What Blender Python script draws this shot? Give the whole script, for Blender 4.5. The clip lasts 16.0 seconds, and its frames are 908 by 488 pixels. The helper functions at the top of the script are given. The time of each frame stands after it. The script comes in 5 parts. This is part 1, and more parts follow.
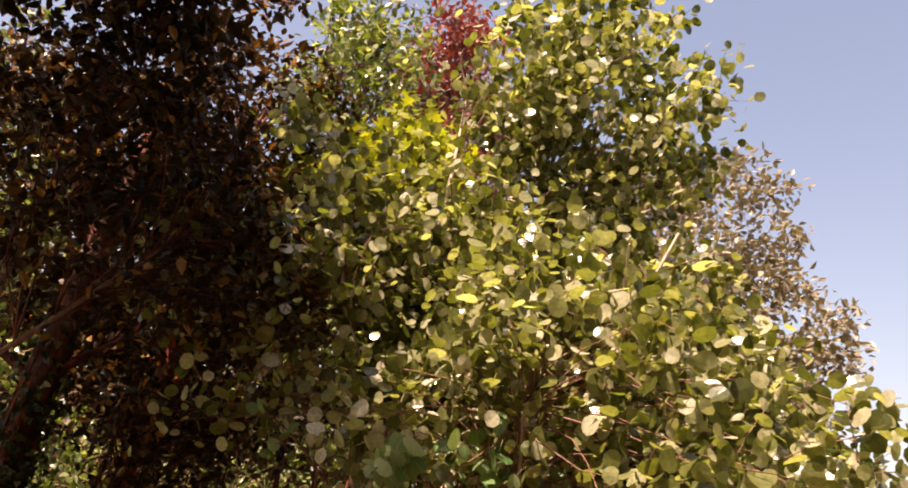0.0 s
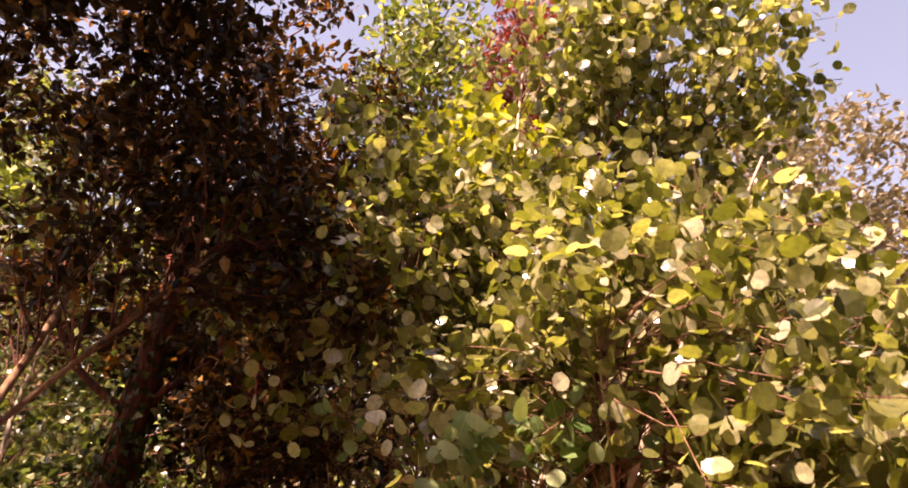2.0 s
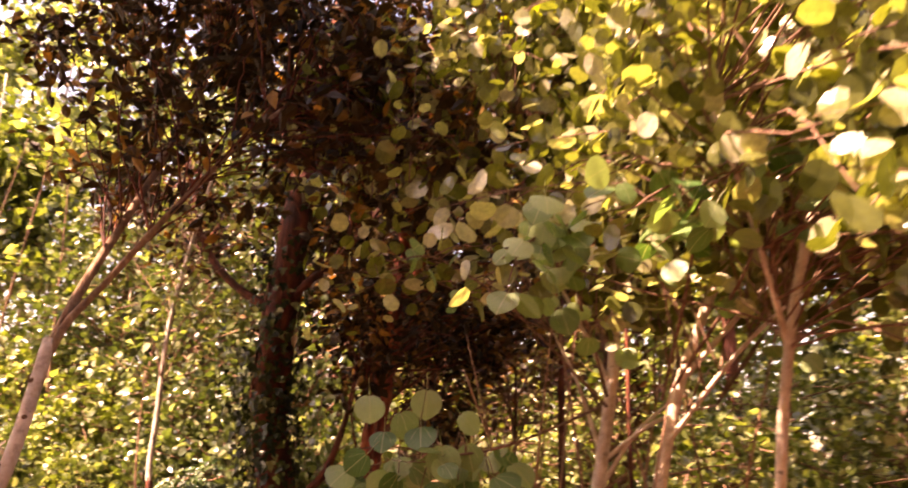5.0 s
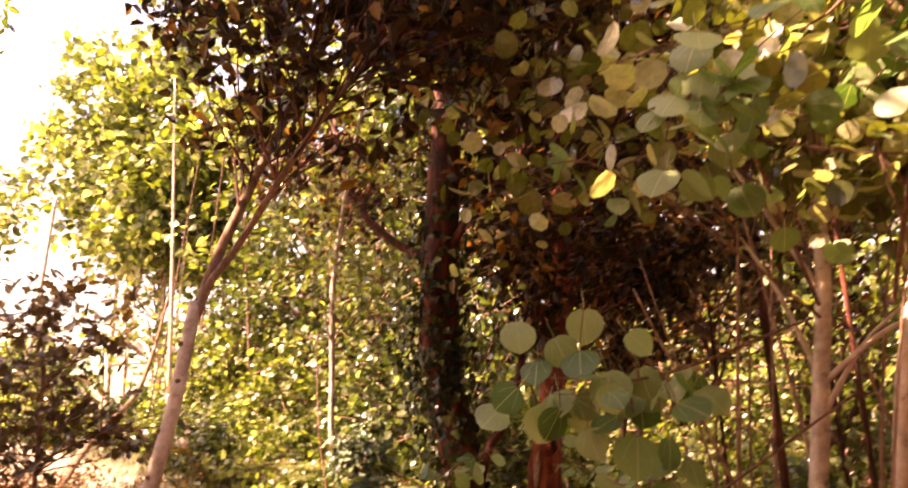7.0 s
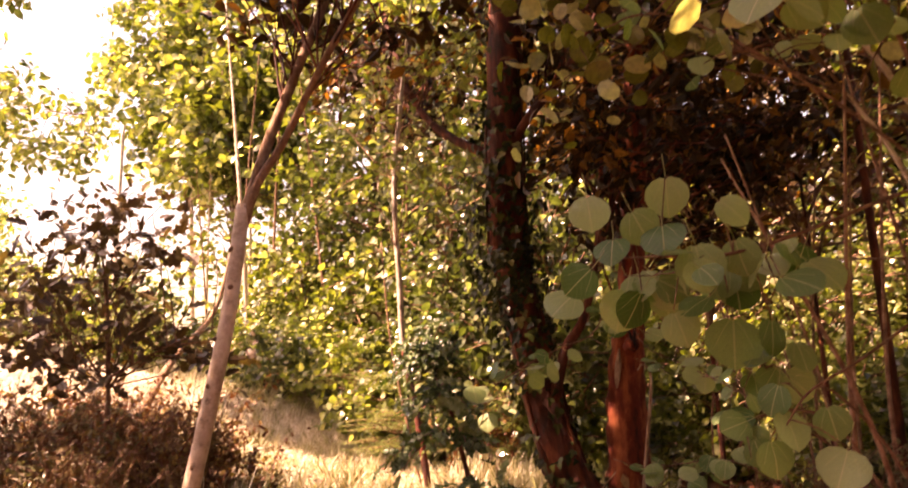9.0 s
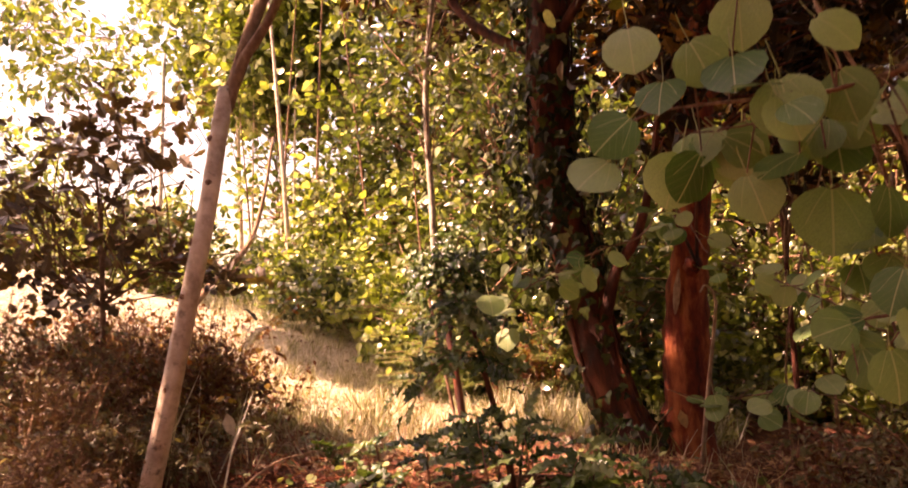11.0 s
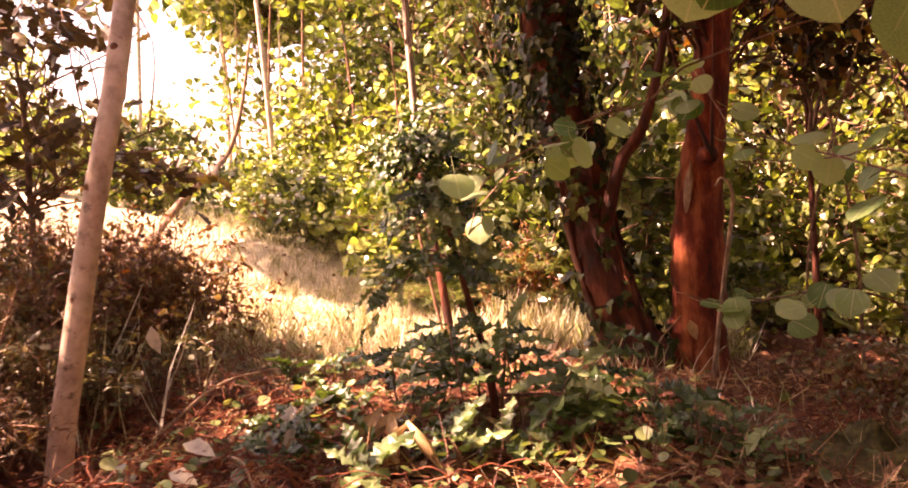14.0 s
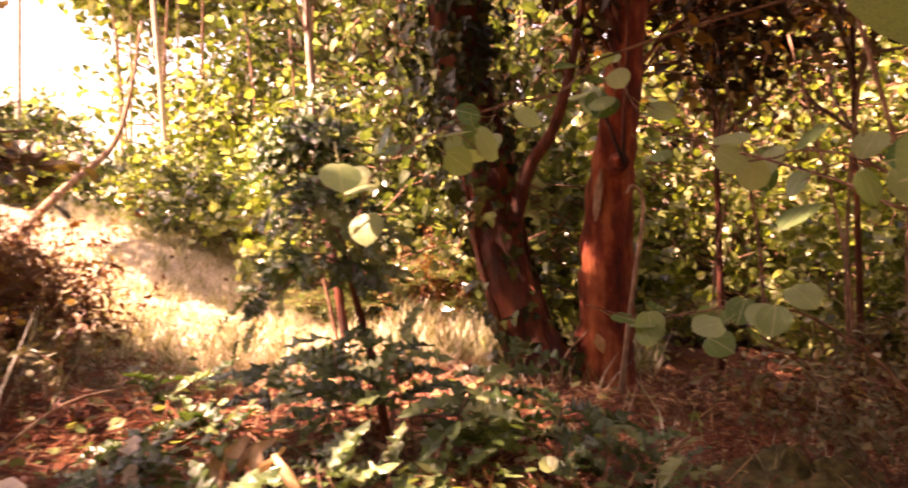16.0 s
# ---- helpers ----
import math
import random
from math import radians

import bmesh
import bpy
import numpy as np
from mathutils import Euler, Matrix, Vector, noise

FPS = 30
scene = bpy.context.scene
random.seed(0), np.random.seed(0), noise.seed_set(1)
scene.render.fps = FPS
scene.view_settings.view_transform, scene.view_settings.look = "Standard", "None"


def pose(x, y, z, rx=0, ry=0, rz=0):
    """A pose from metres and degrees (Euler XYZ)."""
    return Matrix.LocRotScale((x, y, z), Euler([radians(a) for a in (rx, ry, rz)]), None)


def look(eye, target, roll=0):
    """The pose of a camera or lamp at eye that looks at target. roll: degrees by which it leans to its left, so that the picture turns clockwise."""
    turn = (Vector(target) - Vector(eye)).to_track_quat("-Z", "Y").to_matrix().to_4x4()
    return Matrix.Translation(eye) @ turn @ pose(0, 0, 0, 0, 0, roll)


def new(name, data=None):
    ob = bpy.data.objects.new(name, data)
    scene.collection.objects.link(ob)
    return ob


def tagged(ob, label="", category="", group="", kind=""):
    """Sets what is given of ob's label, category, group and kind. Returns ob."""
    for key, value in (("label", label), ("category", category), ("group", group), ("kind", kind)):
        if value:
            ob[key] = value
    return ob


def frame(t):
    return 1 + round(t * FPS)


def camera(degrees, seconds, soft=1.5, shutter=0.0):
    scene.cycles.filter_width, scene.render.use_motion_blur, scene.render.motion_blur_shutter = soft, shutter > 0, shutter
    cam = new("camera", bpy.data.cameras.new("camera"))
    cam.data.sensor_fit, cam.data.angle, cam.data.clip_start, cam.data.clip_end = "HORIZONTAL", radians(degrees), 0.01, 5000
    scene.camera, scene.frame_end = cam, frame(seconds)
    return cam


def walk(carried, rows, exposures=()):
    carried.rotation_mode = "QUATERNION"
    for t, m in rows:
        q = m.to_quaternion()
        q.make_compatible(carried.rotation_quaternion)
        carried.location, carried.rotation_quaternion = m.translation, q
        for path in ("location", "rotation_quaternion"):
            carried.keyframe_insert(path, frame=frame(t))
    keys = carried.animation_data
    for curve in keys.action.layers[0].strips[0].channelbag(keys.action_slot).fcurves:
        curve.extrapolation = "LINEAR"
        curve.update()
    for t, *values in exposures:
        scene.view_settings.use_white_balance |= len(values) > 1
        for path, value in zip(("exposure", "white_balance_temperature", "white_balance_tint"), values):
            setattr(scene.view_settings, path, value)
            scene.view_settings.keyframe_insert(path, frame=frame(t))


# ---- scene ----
cam = camera(61.7, 16.0, soft=1.8, shutter=0.8)
PATH = [
    (0.0, (-0.143, -1.327, 1.221), (0.672, 1.332, 2.346), 8.93),
    (0.5, (-0.081, -1.238, 1.218), (0.672, 1.442, 2.335), 8.59),
    (1.0, (0.007, -1.124, 1.168), (0.639, 1.567, 2.335), 6.99),
    (1.5, (0.139, -1.081, 1.141), (0.601, 1.636, 2.325), 6.22),
    (2.0, (0.297, -1.001, 1.109), (0.647, 1.740, 2.276), 4.85),
    (2.5, (0.467, -1.008, 1.063), (0.691, 1.761, 2.193), 5.57),
    (3.0, (0.601, -0.945, 1.027), (0.687, 1.873, 2.054), 4.29),
    (3.5, (0.725, -0.898, 0.953), (0.777, 1.946, 1.906), 2.99),
    (3.7, (0.764, -0.842, 0.937), (0.753, 2.018, 1.844), 2.65),
    (5.8, (0.967, 0.175, 0.782), (0.128, 2.914, 1.671), 1.77),
    (6.0, (0.965, 0.206, 0.776), (0.036, 2.924, 1.641), 1.51),
    (6.5, (0.963, 0.277, 0.775), (-0.113, 2.955, 1.596), 0.06),
    (7.0, (0.955, 0.346, 0.766), (-0.244, 2.989, 1.527), -1.33),
    (7.5, (0.922, 0.440, 0.746), (-0.374, 3.058, 1.428), -2.52),
    (8.0, (0.906, 0.484, 0.738), (-0.456, 3.089, 1.337), -3.10),
    (8.5, (0.883, 0.553, 0.728), (-0.545, 3.140, 1.246), -3.07),
    (9.0, (0.860, 0.627, 0.715), (-0.635, 3.189, 1.162), -3.35),
    (9.2, (0.849, 0.653, 0.702), (-0.673, 3.205, 1.120), -3.39),
    (11.3, (0.694, 1.188, 0.582), (-1.044, 3.624, 0.794), -3.27),
    (11.5, (0.687, 1.207, 0.574), (-1.055, 3.643, 0.762), -3.60),
    (12.0, (0.663, 1.282, 0.555), (-1.121, 3.691, 0.678), -4.42),
    (12.5, (0.647, 1.346, 0.543), (-1.185, 3.721, 0.596), -4.98),
    (13.0, (0.618, 1.416, 0.526), (-1.224, 3.784, 0.522), -5.04),
    (13.5, (0.584, 1.480, 0.513), (-1.219, 3.878, 0.469), -4.45),
    (14.0, (0.539, 1.549, 0.507), (-1.225, 3.975, 0.439), -3.77),
    (14.5, (0.509, 1.605, 0.509), (-1.246, 4.038, 0.445), -3.40),
    (15.0, (0.470, 1.661, 0.505), (-1.205, 4.151, 0.481), -2.83),
    (15.5, (0.448, 1.707, 0.498), (-1.148, 4.247, 0.464), -2.37),
    (16.0, (0.446, 1.764, 0.490), (-1.018, 4.382, 0.433), -2.26),
]
EXPOSURES = [(0, 1.6, 8000, 32), (2, 1.95, 8800, 46), (3.5, 2.5, 9500, 50), (6, 2.95, 9900, 50), (9, 2.6, 10500, 56), (11.5, 2.45, 10400, 57), (13.0, 2.82, 10200, 59), (16, 3.1, 9900, 60)]
walk(cam, [(t, look(eye, target, roll)) for t, eye, target, roll in PATH], EXPOSURES)

# ---- light ----
SUN_YAW, SUN_ELEV = 130.0, 57.0
world = bpy.data.worlds.new("sky")
scene.world = world
world.use_nodes = True
wn = world.node_tree
sky = wn.nodes.new("ShaderNodeTexSky")
sky.sky_type, sky.sun_disc = "NISHITA", False
sky.sun_elevation, sky.sun_rotation = radians(SUN_ELEV), radians(-SUN_YAW)
sky.air_density, sky.dust_density, sky.ozone_density = 1.5, 2.5, 0.6
wn.links.new(sky.outputs["Color"], wn.nodes["Background"].inputs["Color"])
wn.nodes["Background"].inputs["Strength"].default_value = 0.078
sun = new("sun", bpy.data.lights.new("sun", "SUN"))
sun.data.energy, sun.data.angle, sun.data.color = 4.4, radians(0.6), (1.0, 0.92, 0.79)
se, sa = radians(SUN_ELEV), radians(SUN_YAW)
TO_SUN = Vector((-math.sin(sa) * math.cos(se), math.cos(sa) * math.cos(se), math.sin(se)))
sun.matrix_world = look(TO_SUN * 40, (0, 0, 0))


# ---- materials ----
def nodes_of(name):
    m = bpy.data.materials.new(name)
    m.use_nodes = True
    nt = m.node_tree
    return m, nt, nt.nodes["Principled BSDF"], nt.nodes["Material Output"]


def noise_node(nt, scale, detail=4.0, rough=0.55, coord="Object"):
    tc = nt.nodes.new("ShaderNodeTexCoord")
    n = nt.nodes.new("ShaderNodeTexNoise")
    n.inputs["Scale"].default_value, n.inputs["Detail"].default_value = scale, detail
    n.inputs["Roughness"].default_value = rough
    nt.links.new(tc.outputs[coord], n.inputs["Vector"])
    return n


def ramp_node(nt, source, stops):
    r = nt.nodes.new("ShaderNodeValToRGB")
    while len(r.color_ramp.elements) < len(stops):
        r.color_ramp.elements.new(0.5)
    for e, (p, c) in zip(r.color_ramp.elements, stops):
        e.position, e.color = p, (*c, 1)
    nt.links.new(source, r.inputs["Fac"])
    return r


def mix_node(nt, a, b, fac, kind="MIX"):
    m = nt.nodes.new("ShaderNodeMix")
    m.data_type, m.blend_type = "RGBA", kind
    for sock, v in ((m.inputs[0], fac), (m.inputs[6], a), (m.inputs[7], b)):
        if hasattr(v, "links"):
            nt.links.new(v, sock)
        elif isinstance(v, tuple):
            sock.default_value = (*v, 1)
        else:
            sock.default_value = v
    return m.outputs[2]


def bump_node(nt, height, strength, distance=0.01):
    b = nt.nodes.new("ShaderNodeBump")
    b.inputs["Strength"].default_value, b.inputs["Distance"].default_value = strength, distance
    nt.links.new(height, b.inputs["Height"])
    return b


def leaf_material(name, stops, rough=0.42, glow=0.35, trans=None, per_object=False, veins=False, spec=0.5):
    """A leaf: colour by piece, fine mottling, light passing through."""
    m, nt, bsdf, out = nodes_of(name)
    if per_object:
        rnd = nt.nodes.new("ShaderNodeObjectInfo").outputs["Random"]
    else:
        rnd = nt.nodes.new("ShaderNodeNewGeometry").outputs["Random Per Island"]
    col = ramp_node(nt, rnd, stops).outputs["Color"]
    n = noise_node(nt, 55.0, 3.0)
    spots = ramp_node(nt, n.outputs["Fac"], [(0.35, (0.72, 0.72, 0.7)), (0.62, (1.12, 1.1, 1.0))]).outputs["Color"]
    col = mix_node(nt, col, spots, 0.8, "MULTIPLY")
    height = n.outputs["Fac"]
    if veins:
        uv = nt.nodes.new("ShaderNodeUVMap")
        uv.uv_map = "leaf"
        sep = nt.nodes.new("ShaderNodeSeparateXYZ")
        nt.links.new(uv.outputs["UV"], sep.inputs["Vector"])

        def calc(op, a, b):
            c = nt.nodes.new("ShaderNodeMath")
            c.operation = op
            for sock, v in zip(c.inputs, (a, b)):
                if hasattr(v, "links"):
                    nt.links.new(v, sock)
                else:
                    sock.default_value = v
            return c.outputs[0]

        side = calc("ABSOLUTE", calc("SUBTRACT", sep.outputs["X"], 0.5), 0.0)
        rib = calc("LESS_THAN", side, 0.014)
        fork = calc("LESS_THAN", calc("ABSOLUTE", calc("SUBTRACT", side, calc("MULTIPLY", calc("POWER", sep.outputs["Y"], 0.8), 0.5)), 0.0), 0.008)
        fork = calc("MULTIPLY", fork, calc("LESS_THAN", sep.outputs["Y"], 0.62))
        rib = calc("MAXIMUM", rib, calc("MULTIPLY", fork, 0.7))
        wave = calc("SINE", calc("MULTIPLY", calc("SUBTRACT", sep.outputs["Y"], calc("MULTIPLY", side, 1.15)), 34.0), 0.0)
        lines = calc("GREATER_THAN", wave, 0.955)
        vein = calc("MAXIMUM", rib, calc("MULTIPLY", lines, 0.16))
        col = mix_node(nt, col, (0.5, 0.5, 0.3), calc("MULTIPLY", vein, 0.75))
        height = calc("ADD", calc("MULTIPLY", n.outputs["Fac"], 0.4), calc("MULTIPLY", vein, -0.5))
    bsdf.inputs["Roughness"].default_value = rough
    bsdf.inputs["Specular IOR Level"].default_value = spec
    nt.links.new(col, bsdf.inputs["Base Color"])
    nt.links.new(bump_node(nt, height, 0.35, 0.004).outputs["Normal"], bsdf.inputs["Normal"])
    tr = nt.nodes.new("ShaderNodeBsdfTranslucent")
    nt.links.new(mix_node(nt, col, trans or (1.6, 1.55, 0.75), 1.0, "MULTIPLY"), tr.inputs["Color"])
    mx = nt.nodes.new("ShaderNodeMixShader")
    mx.inputs[0].default_value = glow
    nt.links.new(bsdf.outputs[0], mx.inputs[1])
    nt.links.new(tr.outputs[0], mx.inputs[2])
    nt.links.new(mx.outputs[0], out.inputs["Surface"])
    return m


def bark_material(name, dark, mid, light, scale=14.0, stretch=0.25, bump=0.6, rough=0.85, lichen=None):
    m, nt, bsdf, out = nodes_of(name)
    tc = nt.nodes.new("ShaderNodeTexCoord")
    mp = nt.nodes.new("ShaderNodeMapping")
    mp.inputs["Scale"].default_value = (1.0, 1.0, stretch)
    nt.links.new(tc.outputs["Object"], mp.inputs["Vector"])
    n = nt.nodes.new("ShaderNodeTexNoise")
    n.inputs["Scale"].default_value, n.inputs["Detail"].default_value, n.inputs["Roughness"].default_value = scale, 8.0, 0.65
    nt.links.new(mp.outputs["Vector"], n.inputs["Vector"])
    col = ramp_node(nt, n.outputs["Fac"], [(0.34, dark), (0.5, mid), (0.66, light)]).outputs["Color"]
    big = noise_node(nt, scale * 0.22, 3.0)
    tone = ramp_node(nt, big.outputs["Fac"], [(0.3, (0.7, 0.68, 0.66)), (0.7, (1.15, 1.13, 1.1))]).outputs["Color"]
    col = mix_node(nt, col, tone, 0.9, "MULTIPLY")
    if lichen:
        blot = noise_node(nt, scale * 0.5, 6.0, 0.7)
        mask = ramp_node(nt, blot.outputs["Fac"], [(0.58, (0, 0, 0)), (0.66, (1, 1, 1))]).outputs["Color"]
        col = mix_node(nt, col, lichen, mask)
    nt.links.new(col, bsdf.inputs["Base Color"])
    bsdf.inputs["Roughness"].default_value = rough
    nt.links.new(bump_node(nt, n.outputs["Fac"], bump, 0.02).outputs["Normal"], bsdf.inputs["Normal"])
    return m


def ground_material():
    m, nt, bsdf, out = nodes_of("leaf_litter_soil")
    fine, mid, big = noise_node(nt, 60.0, 8.0, 0.7), noise_node(nt, 9.0, 6.0, 0.6), noise_node(nt, 0.55, 3.0)
    soil = ramp_node(nt, fine.outputs["Fac"], [(0.3, (0.026, 0.006, 0.002)), (0.5, (0.12, 0.026, 0.007)), (0.72, (0.3, 0.1, 0.028))]).outputs["Color"]
    straw = ramp_node(nt, fine.outputs["Fac"], [(0.3, (0.26, 0.2, 0.1)), (0.52, (0.55, 0.51, 0.39)), (0.75, (0.76, 0.73, 0.63))]).outputs["Color"]
    # straw takes over where the clearing opens, with ragged edges
    place = nt.nodes.new("ShaderNodeTexCoord")
    axes = nt.nodes.new("ShaderNodeSeparateXYZ")
    nt.links.new(place.outputs["Object"], axes.inputs["Vector"])
    open_side = nt.nodes.new("ShaderNodeMapRange")
    open_side.inputs["From Min"].default_value, open_side.inputs["From Max"].default_value = -0.6, -3.2
    open_side.inputs["To Min"].default_value, open_side.inputs["To Max"].default_value = -0.12, 0.22
    nt.links.new(axes.outputs["X"], open_side.inputs["Value"])
    total = nt.nodes.new("ShaderNodeMath")
    nt.links.new(big.outputs["Fac"], total.inputs[0])
    nt.links.new(open_side.outputs["Result"], total.inputs[1])
    grassy = ramp_node(nt, total.outputs[0], [(0.47, (0, 0, 0)), (0.56, (1, 1, 1))]).outputs["Color"]
    col = mix_node(nt, soil, straw, grassy)
    tone = ramp_node(nt, mid.outputs["Fac"], [(0.3, (0.6, 0.58, 0.55)), (0.7, (1.2, 1.15, 1.1))]).outputs["Color"]
    col = mix_node(nt, col, tone, 0.9, "MULTIPLY")
    nt.links.new(col, bsdf.inputs["Base Color"])
    bsdf.inputs["Roughness"].default_value = 0.95
    nt.links.new(bump_node(nt, fine.outputs["Fac"], 0.9, 0.03).outputs["Normal"], bsdf.inputs["Normal"])
    return m


M_GROUND = ground_material()
M_ASPEN = leaf_material("aspen_leaf", [(0, (0.05, 0.14, 0.035)), (0.22, (0.13, 0.24, 0.08)), (0.6, (0.26, 0.37, 0.17)), (1, (0.38, 0.48, 0.27))], 0.38, 0.38, (1.3, 1.45, 0.6), per_object=True, veins=True, spec=0.6)
# Pale stops paint sky glare on the leaves as well as pale undersides.
M_ASPEN_FAR = leaf_material("aspen_foliage", [(0, (0.05, 0.06, 0.016)), (0.35, (0.14, 0.155, 0.042)), (0.62, (0.25, 0.26, 0.11)), (0.85, (0.44, 0.43, 0.28)), (1, (0.56, 0.54, 0.42))], 0.25, 0.4, (1.5, 1.6, 0.6), spec=1.0)
# Near-black browns put canopy shade into the leaves; the orange stop paints lit ones.
M_SHADE_CANOPY = leaf_material("shade_toned_foliage", [(0, (0.014, 0.009, 0.003)), (0.55, (0.03, 0.018, 0.006)), (0.86, (0.07, 0.04, 0.012)), (1, (0.34, 0.19, 0.06))], 0.45, 0.3, (1.8, 1.3, 0.5), spec=0.25)
# Lit copy of the broadleaf foliage; the canopy colour is its shaded one.
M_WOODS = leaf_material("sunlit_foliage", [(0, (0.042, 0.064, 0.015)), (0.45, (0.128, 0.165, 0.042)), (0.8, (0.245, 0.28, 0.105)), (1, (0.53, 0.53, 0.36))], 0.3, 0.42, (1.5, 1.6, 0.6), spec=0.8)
M_WOODS_DEEP = leaf_material("deep_green_foliage", [(0, (0.035, 0.045, 0.013)), (0.55, (0.07, 0.098, 0.03)), (0.85, (0.14, 0.175, 0.065)), (1, (0.42, 0.43, 0.27))], 0.28, 0.36, (1.4, 1.6, 0.7), spec=0.9)
M_HERB = leaf_material("herb_leaf", [(0, (0.05, 0.085, 0.025)), (0.6, (0.12, 0.17, 0.05)), (1, (0.3, 0.34, 0.16))], 0.38, 0.28, spec=0.7)
M_PRIVET = leaf_material("pale_small_leaf", [(0, (0.09, 0.09, 0.04)), (0.7, (0.17, 0.15, 0.08)), (1, (0.3, 0.26, 0.16))], 0.4, 0.2)
M_REDLEAF = leaf_material("copper_foliage", [(0, (0.1, 0.025, 0.02)), (0.6, (0.19, 0.055, 0.04)), (1, (0.3, 0.13, 0.1))], 0.38, 0.25, (1.6, 0.7, 0.5))
M_MAPLE = leaf_material("maple_foliage", [(0, (0.16, 0.2, 0.02)), (1, (0.3, 0.32, 0.03))], 0.4, 0.5)
M_OLIVE = leaf_material("far_grey_foliage", [(0, (0.14, 0.12, 0.08)), (0.6, (0.22, 0.19, 0.13)), (1, (0.34, 0.3, 0.22))], 0.4, 0.2)
M_HOLLY = leaf_material("holly_leaf", [(0, (0.025, 0.055, 0.016)), (0.45, (0.06, 0.11, 0.034)), (0.8, (0.13, 0.19, 0.07)), (1, (0.3, 0.36, 0.19))], 0.26, 0.18, (1.4, 1.6, 0.6), per_object=True, spec=0.75)
# Paler copy of the holly leaf: sun on the seedlings is partly painted in.
M_HOLLY_YOUNG = leaf_material("sunlit_young_holly_leaf", [(0, (0.07, 0.13, 0.035)), (1, (0.2, 0.28, 0.12))], 0.26, 0.25, (1.4, 1.6, 0.7), per_object=True, spec=0.9)
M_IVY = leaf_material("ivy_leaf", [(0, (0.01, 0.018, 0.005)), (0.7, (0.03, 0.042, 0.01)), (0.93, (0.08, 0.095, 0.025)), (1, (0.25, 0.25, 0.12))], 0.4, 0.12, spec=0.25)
# Dark browns put the backlit silhouette into the oak's leaf colour.
M_OAK = leaf_material("silhouette_oak_leaf", [(0, (0.05, 0.03, 0.018)), (0.7, (0.095, 0.06, 0.03)), (1, (0.18, 0.14, 0.055))], 0.42, 0.16)
M_JUNIPER = leaf_material("juniper_needle", [(0, (0.06, 0.024, 0.01)), (0.6, (0.15, 0.062, 0.022)), (0.85, (0.15, 0.11, 0.035)), (1, (0.3, 0.19, 0.07))], 0.55, 0.12)
M_YEW = leaf_material("bright_yew", [(0, (0.1, 0.14, 0.05)), (1, (0.2, 0.24, 0.09))], 0.45, 0.3)
M_SPRIG = leaf_material("yellow_green_scale_leaf", [(0, (0.2, 0.24, 0.06)), (1, (0.4, 0.42, 0.16))], 0.45, 0.25)
M_GRASS = leaf_material("dry_grass", [(0, (0.2, 0.15, 0.06)), (0.25, (0.2, 0.22, 0.07)), (0.55, (0.54, 0.51, 0.38)), (0.85, (0.76, 0.74, 0.65)), (1, (0.34, 0.38, 0.14))], 0.6, 0.25, (1.2, 1.1, 0.8))
M_LITTER = leaf_material("fallen_leaf", [(0, (0.08, 0.014, 0.005)), (0.5, (0.2, 0.055, 0.022)), (0.8, (0.4, 0.21, 0.1)), (1, (0.66, 0.46, 0.29))], 0.65, 0.1, (1.3, 1.0, 0.7))
M_STRAW = leaf_material("rusty_straw", [(0, (0.1, 0.022, 0.009)), (0.55, (0.22, 0.08, 0.035)), (0.85, (0.42, 0.26, 0.14)), (1, (0.62, 0.46, 0.28))], 0.6, 0.15, (1.3, 1.0, 0.7))
M_PALELEAF = leaf_material("pale_dry_leaf", [(0, (0.5, 0.44, 0.34)), (1, (0.66, 0.6, 0.5))], 0.5, 0.2, (1.1, 1.05, 0.95), per_object=True)
M_TAN = leaf_material("tan_curled_leaf", [(0, (0.42, 0.26, 0.13)), (1, (0.55, 0.38, 0.2))], 0.6, 0.15, (1.2, 1.0, 0.7), per_object=True)
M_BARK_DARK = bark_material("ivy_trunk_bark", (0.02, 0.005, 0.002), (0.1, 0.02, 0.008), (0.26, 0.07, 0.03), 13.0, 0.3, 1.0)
M_BARK_RED = bark_material("reddish_bark", (0.035, 0.004, 0.002), (0.2, 0.027, 0.01), (0.5, 0.15, 0.06), 11.0, 0.35, 1.0)
M_BARK_SMOOTH = bark_material("smooth_grey_bark", (0.42, 0.31, 0.23), (0.63, 0.5, 0.39), (0.76, 0.65, 0.54), 22.0, 0.9, 0.25, 0.6, (0.16, 0.115, 0.085))
M_BARK_PALE = bark_material("pale_sapling_bark", (0.32, 0.27, 0.22), (0.5, 0.45, 0.38), (0.66, 0.6, 0.53), 26.0, 0.6, 0.25, 0.6, (0.2, 0.15, 0.12))
M_TWIG = bark_material("brown_twig", (0.09, 0.04, 0.022), (0.19, 0.095, 0.055), (0.33, 0.2, 0.13), 40.0, 0.5, 0.4)
# Shade on the forked tree's limbs and the bent sapling is in this brown.
M_LIMB = bark_material("shade_toned_limb_bark", (0.13, 0.065, 0.036), (0.26, 0.15, 0.09), (0.42, 0.28, 0.18), 24.0, 0.6, 0.35)
M_SHOOT = bark_material("pinkish_shoot_bark", (0.15, 0.07, 0.04), (0.3, 0.16, 0.1), (0.46, 0.29, 0.2), 40.0, 0.5, 0.4)
